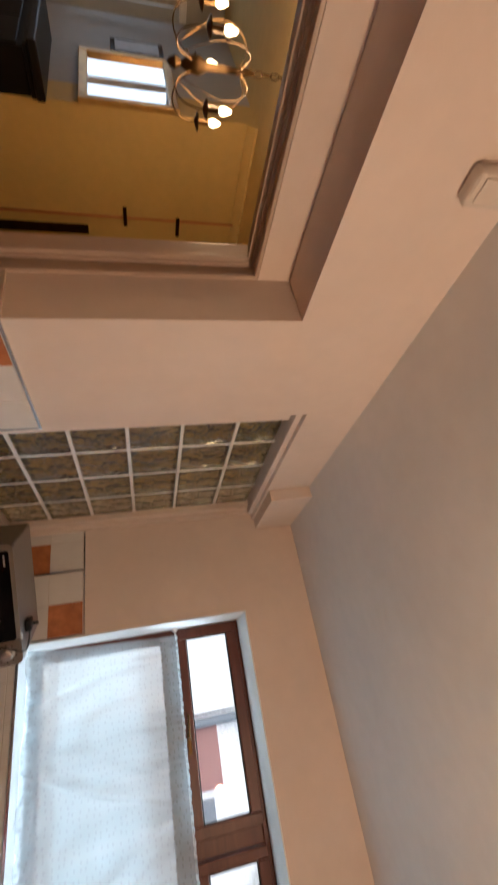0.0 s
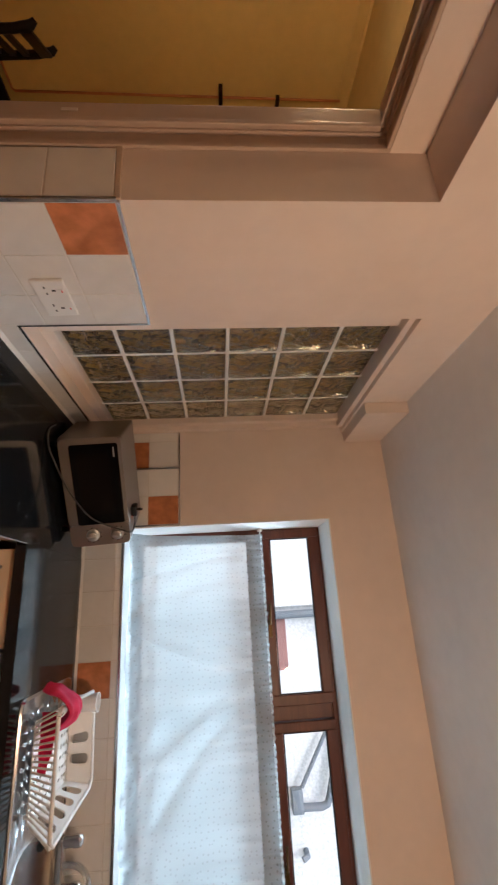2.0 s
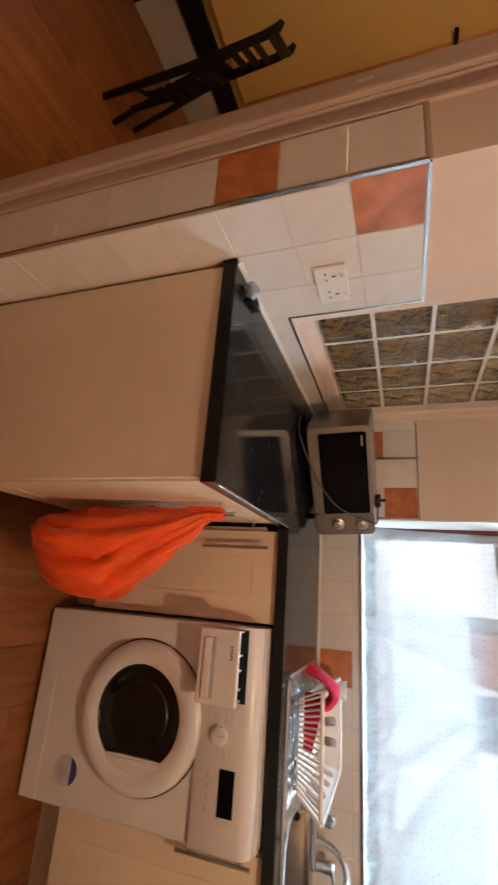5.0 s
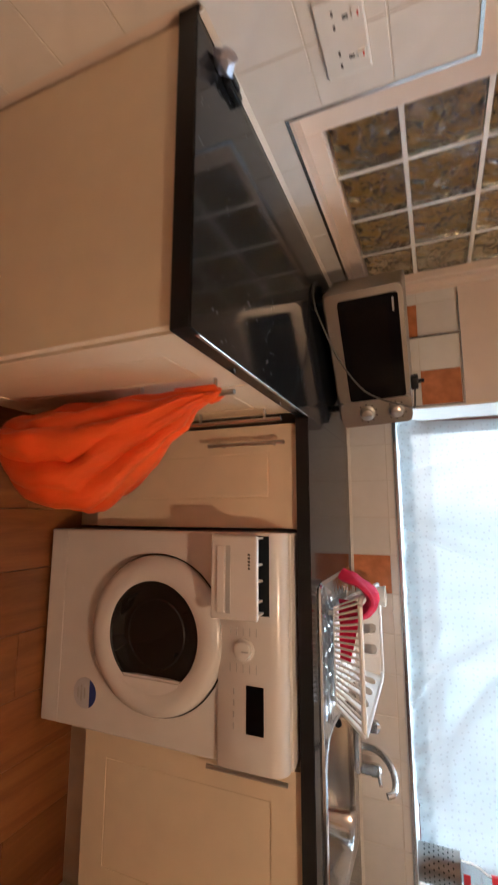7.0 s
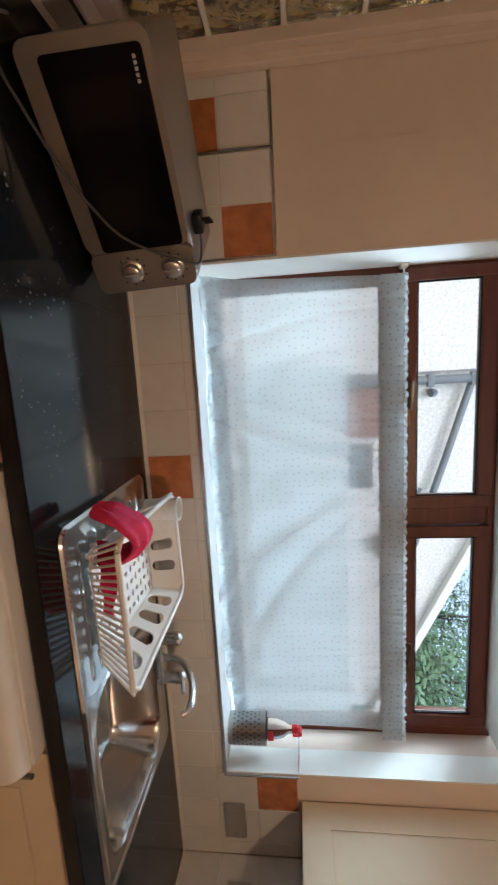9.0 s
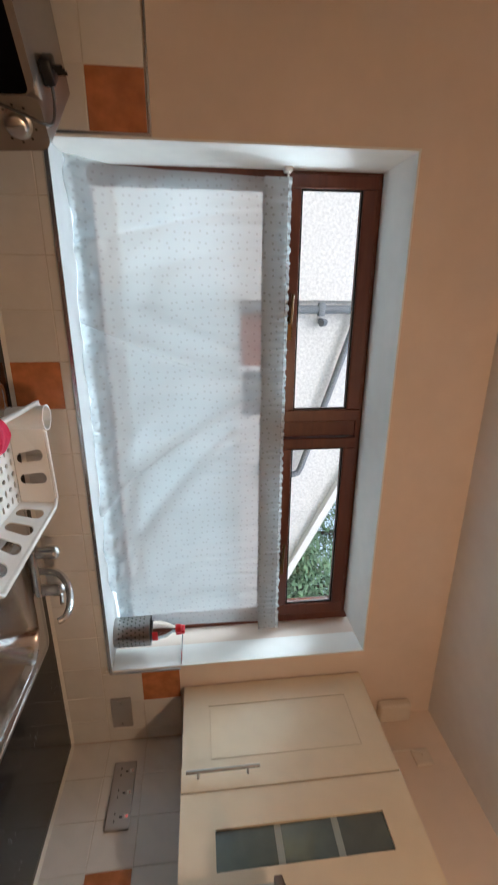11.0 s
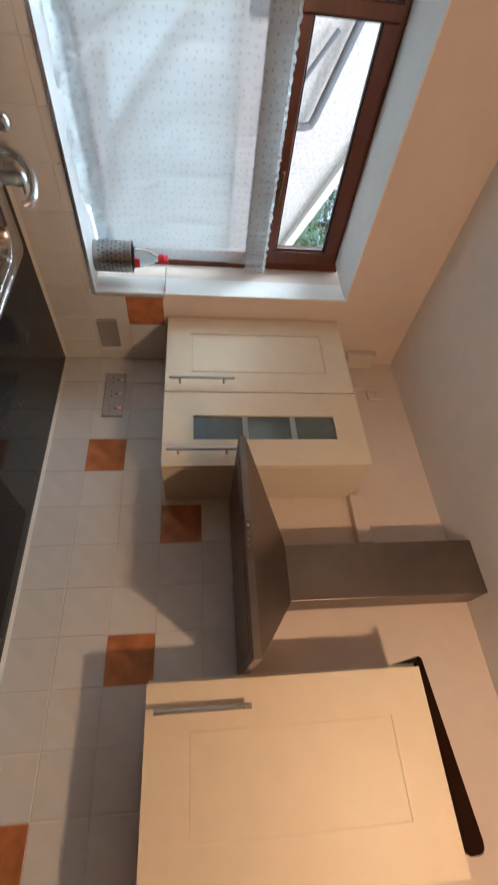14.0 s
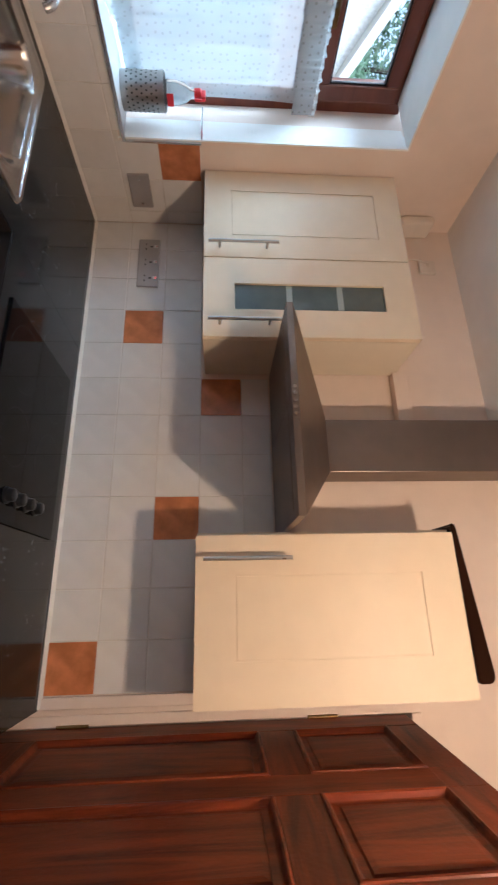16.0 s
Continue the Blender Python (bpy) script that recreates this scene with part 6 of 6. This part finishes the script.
bm = bmesh.new()
prism(bm, [(W - 0.010, TOP + 0.0005), (W - 0.020, TOP + 0.0005), (W - 0.0085, TOP + 0.010), (W - 0.0075, TOP + 0.010)], 1, 0.78, YW - 0.010)
structure("trim", bm, SEAL, "white sealant bead between worktop and tiles", "sealant")
bm = bmesh.new()
prism(bm, [(YW - 0.008, TOP + 0.0005), (YW - 0.020, TOP + 0.0005), (YW - 0.0095, TOP + 0.010), (YW - 0.0085, TOP + 0.010)], 0, 0.46, W - 0.022)
structure("trim", bm, SEAL, "white sealant bead under the window tiles", "sealant")
bm = bmesh.new()
prism(bm, [(0.009, TOP + 0.0005), (0.020, TOP + 0.0005), (0.0095, TOP + 0.010), (0.0085, TOP + 0.010)], 1, 1.28, YW - 0.04)
structure("trim", bm, SEAL, "white sealant bead beside the peninsula worktop", "sealant")

# ---- pieces: wall tiles and floor boards ----
TILES = {}


def tile(wall, centre, axis, face, w, h, mat, name="tile"):
    """One glazed tile on a wall, 7 mm proud, leaving a recessed joint round it."""
    key = (axis, round(w, 3), round(h, 3), mat.name)
    if key not in TILES:
        a, b = w / 2 - 0.0014, h / 2 - 0.0014
        lo, hi = ((-0.0035, -a, -b), (0.0035, a, b)) if axis == 0 else ((-a, -0.0035, -b), (a, 0.0035, b))
        TILES[key] = finish(name, box(lo, hi, 0.0010, 1), mat, smooth=False)
    ob = new(name, TILES[key])
    ob.parent = wall
    ob.location = centre
    return ob


def tile_field(wall, us, zs, axis, face, at, orange=(), skip=()):
    for i, (u0, u1) in enumerate(zip(us, us[1:])):
        for j, (z0, z1) in enumerate(zip(zs, zs[1:])):
            if (i, j) in skip:
                continue
            u, z = (u0 + u1) / 2, (z0 + z1) / 2
            d = at + face * 0.0045
            tile(wall, (d, u, z) if axis == 0 else (u, d, z), axis, face, u1 - u0, z1 - z0, TERRA if (i, j) in orange else TILE)


def grout(lo, hi):
    structure("grout", box(lo, hi), GROUT, "pale grout behind the wall tiles", "grout")


ROWS_Z = [0.903, 1.0515, 1.2, 1.3485]
# wall with the hood
ys = [0.811, 0.954, 1.102, 1.250, 1.394, 1.542, 1.690, 1.838, 1.986, 2.134, 2.282, 2.430, 2.572]
tile_field(wall_east, ys, ROWS_Z, 0, -1, W, {(0, 0), (3, 2), (8, 1)})
tile_field(wall_east, ys[3:8], [1.3485, 1.497, 1.598], 0, -1, W, {(3, 0)})
grout((W - 0.0062, 0.811, 0.903), (W + 0.001, 2.572, 1.3485))
grout((W - 0.0062, 1.250, 1.3487), (W + 0.001, 1.838, 1.598))
# window wall
xs_w = [0.461, 0.597, 0.743, 0.889, 1.035, 1.181, 1.327, 1.473, 1.619, 1.765, 1.911, 2.057, 2.203, 2.349, 2.470, 2.592]
tile_field(wall_north, xs_w, [0.903, 1.0515], 1, -1, YW, {(4, 0)})
tile_field(wall_north, xs_w[:13], [1.0515, 1.081], 1, -1, YW)
tile_field(wall_north, [2.239, 2.385, 2.531, 2.592], [1.0515, 1.2, 1.3485], 1, -1, YW, {(0, 1)})
grout((0.461, YW - 0.0062, 0.903), (2.592, YW + 0.001, 1.0680))
grout((2.239, YW - 0.0062, 1.0682), (2.592, YW + 0.001, 1.3485))
tile_field(wall_north, [0.167, 0.306, 0.448], ROWS_Z, 1, -1, YW, {(1, 2)})
tile_field(wall_north, [-0.10, 0.015, 0.159], ROWS_Z, 1, -1, YW + 0.012, {(1, 1)})
grout((0.167, YW - 0.0062, 0.903), (0.448, YW + 0.001, 1.3485))
grout((-0.10, YW + 0.0058, 0.903), (0.159, YW + 0.013, 1.3485))
# opening side of the left-hand wall, its reveal, and the strip under the glass blocks
tile_field(wall_west, [1.1165, 1.266, 1.412, 1.549], ROWS_Z, 0, 1, 0.0, {(0, 2)})
tile_field(wall_west, [1.1165, 1.266], [0.10, 0.160, 0.309, 0.457, 0.606, 0.754, 0.903], 0, 1, 0.0)
tile_field(wall_west, [1.549, 1.69, 1.837, 1.984, 2.131, 2.278, 2.425, 2.57], [0.903, 0.966], 0, 1, 0.0)
grout((-0.001, 1.1165, 0.903), (0.0062, 1.549, 1.3485))
grout((-0.001, 1.549, 0.903), (0.0062, 2.57, 0.966))
grout((-0.001, 1.1165, 0.10), (0.0062, 1.266, 0.902))
tile_field(wall_west, [-0.144, 0.0], [0.10, 0.160, 0.309, 0.457, 0.606, 0.754, 0.903, 1.0515, 1.2, 1.346], 1, -1, 1.115, {(0, 6)})
grout((-0.144, 1.1088, 0.10), (-0.0005, 1.116, 1.346))
structure("baseboard", box((0.0003, 1.12, 0.0), (0.014, 1.28, 0.095), 0.003), TRIM, "cream skirting board beside the peninsula", "baseboard")

# laminate boards in both rooms
BW, BL_ = 0.193, 1.28
BOARDS_BY_LENGTH = {}
for i in range(32):
    x = W - 0.10 - BW * i
    if x < -3.5:
        break
    end = YW if x > -0.3 else (3.30 if x > -2.2 else 1.62)
    y0 = YB + 0.002
    y1 = YB + 0.43 * (1 + i % 3) - 0.1
    while y0 < end - 0.02:
        y1 = min(y1, end)
        length = round(y1 - y0, 3)
        if length not in BOARDS_BY_LENGTH:
            h = length / 2 - 0.0006
            BOARDS_BY_LENGTH[length] = finish("floor_board", box((-BW / 2 + 0.0006, -h, -0.013), (BW / 2 - 0.0006, h, 0.0), 0.001, 1), FLOORW, smooth=False)
        ob = new("floor_board", BOARDS_BY_LENGTH[length])
        ob.parent = ground_floor
        ob.location = (x, (y0 + y1) / 2, 0)
        y0, y1 = y1, y1 + BL_
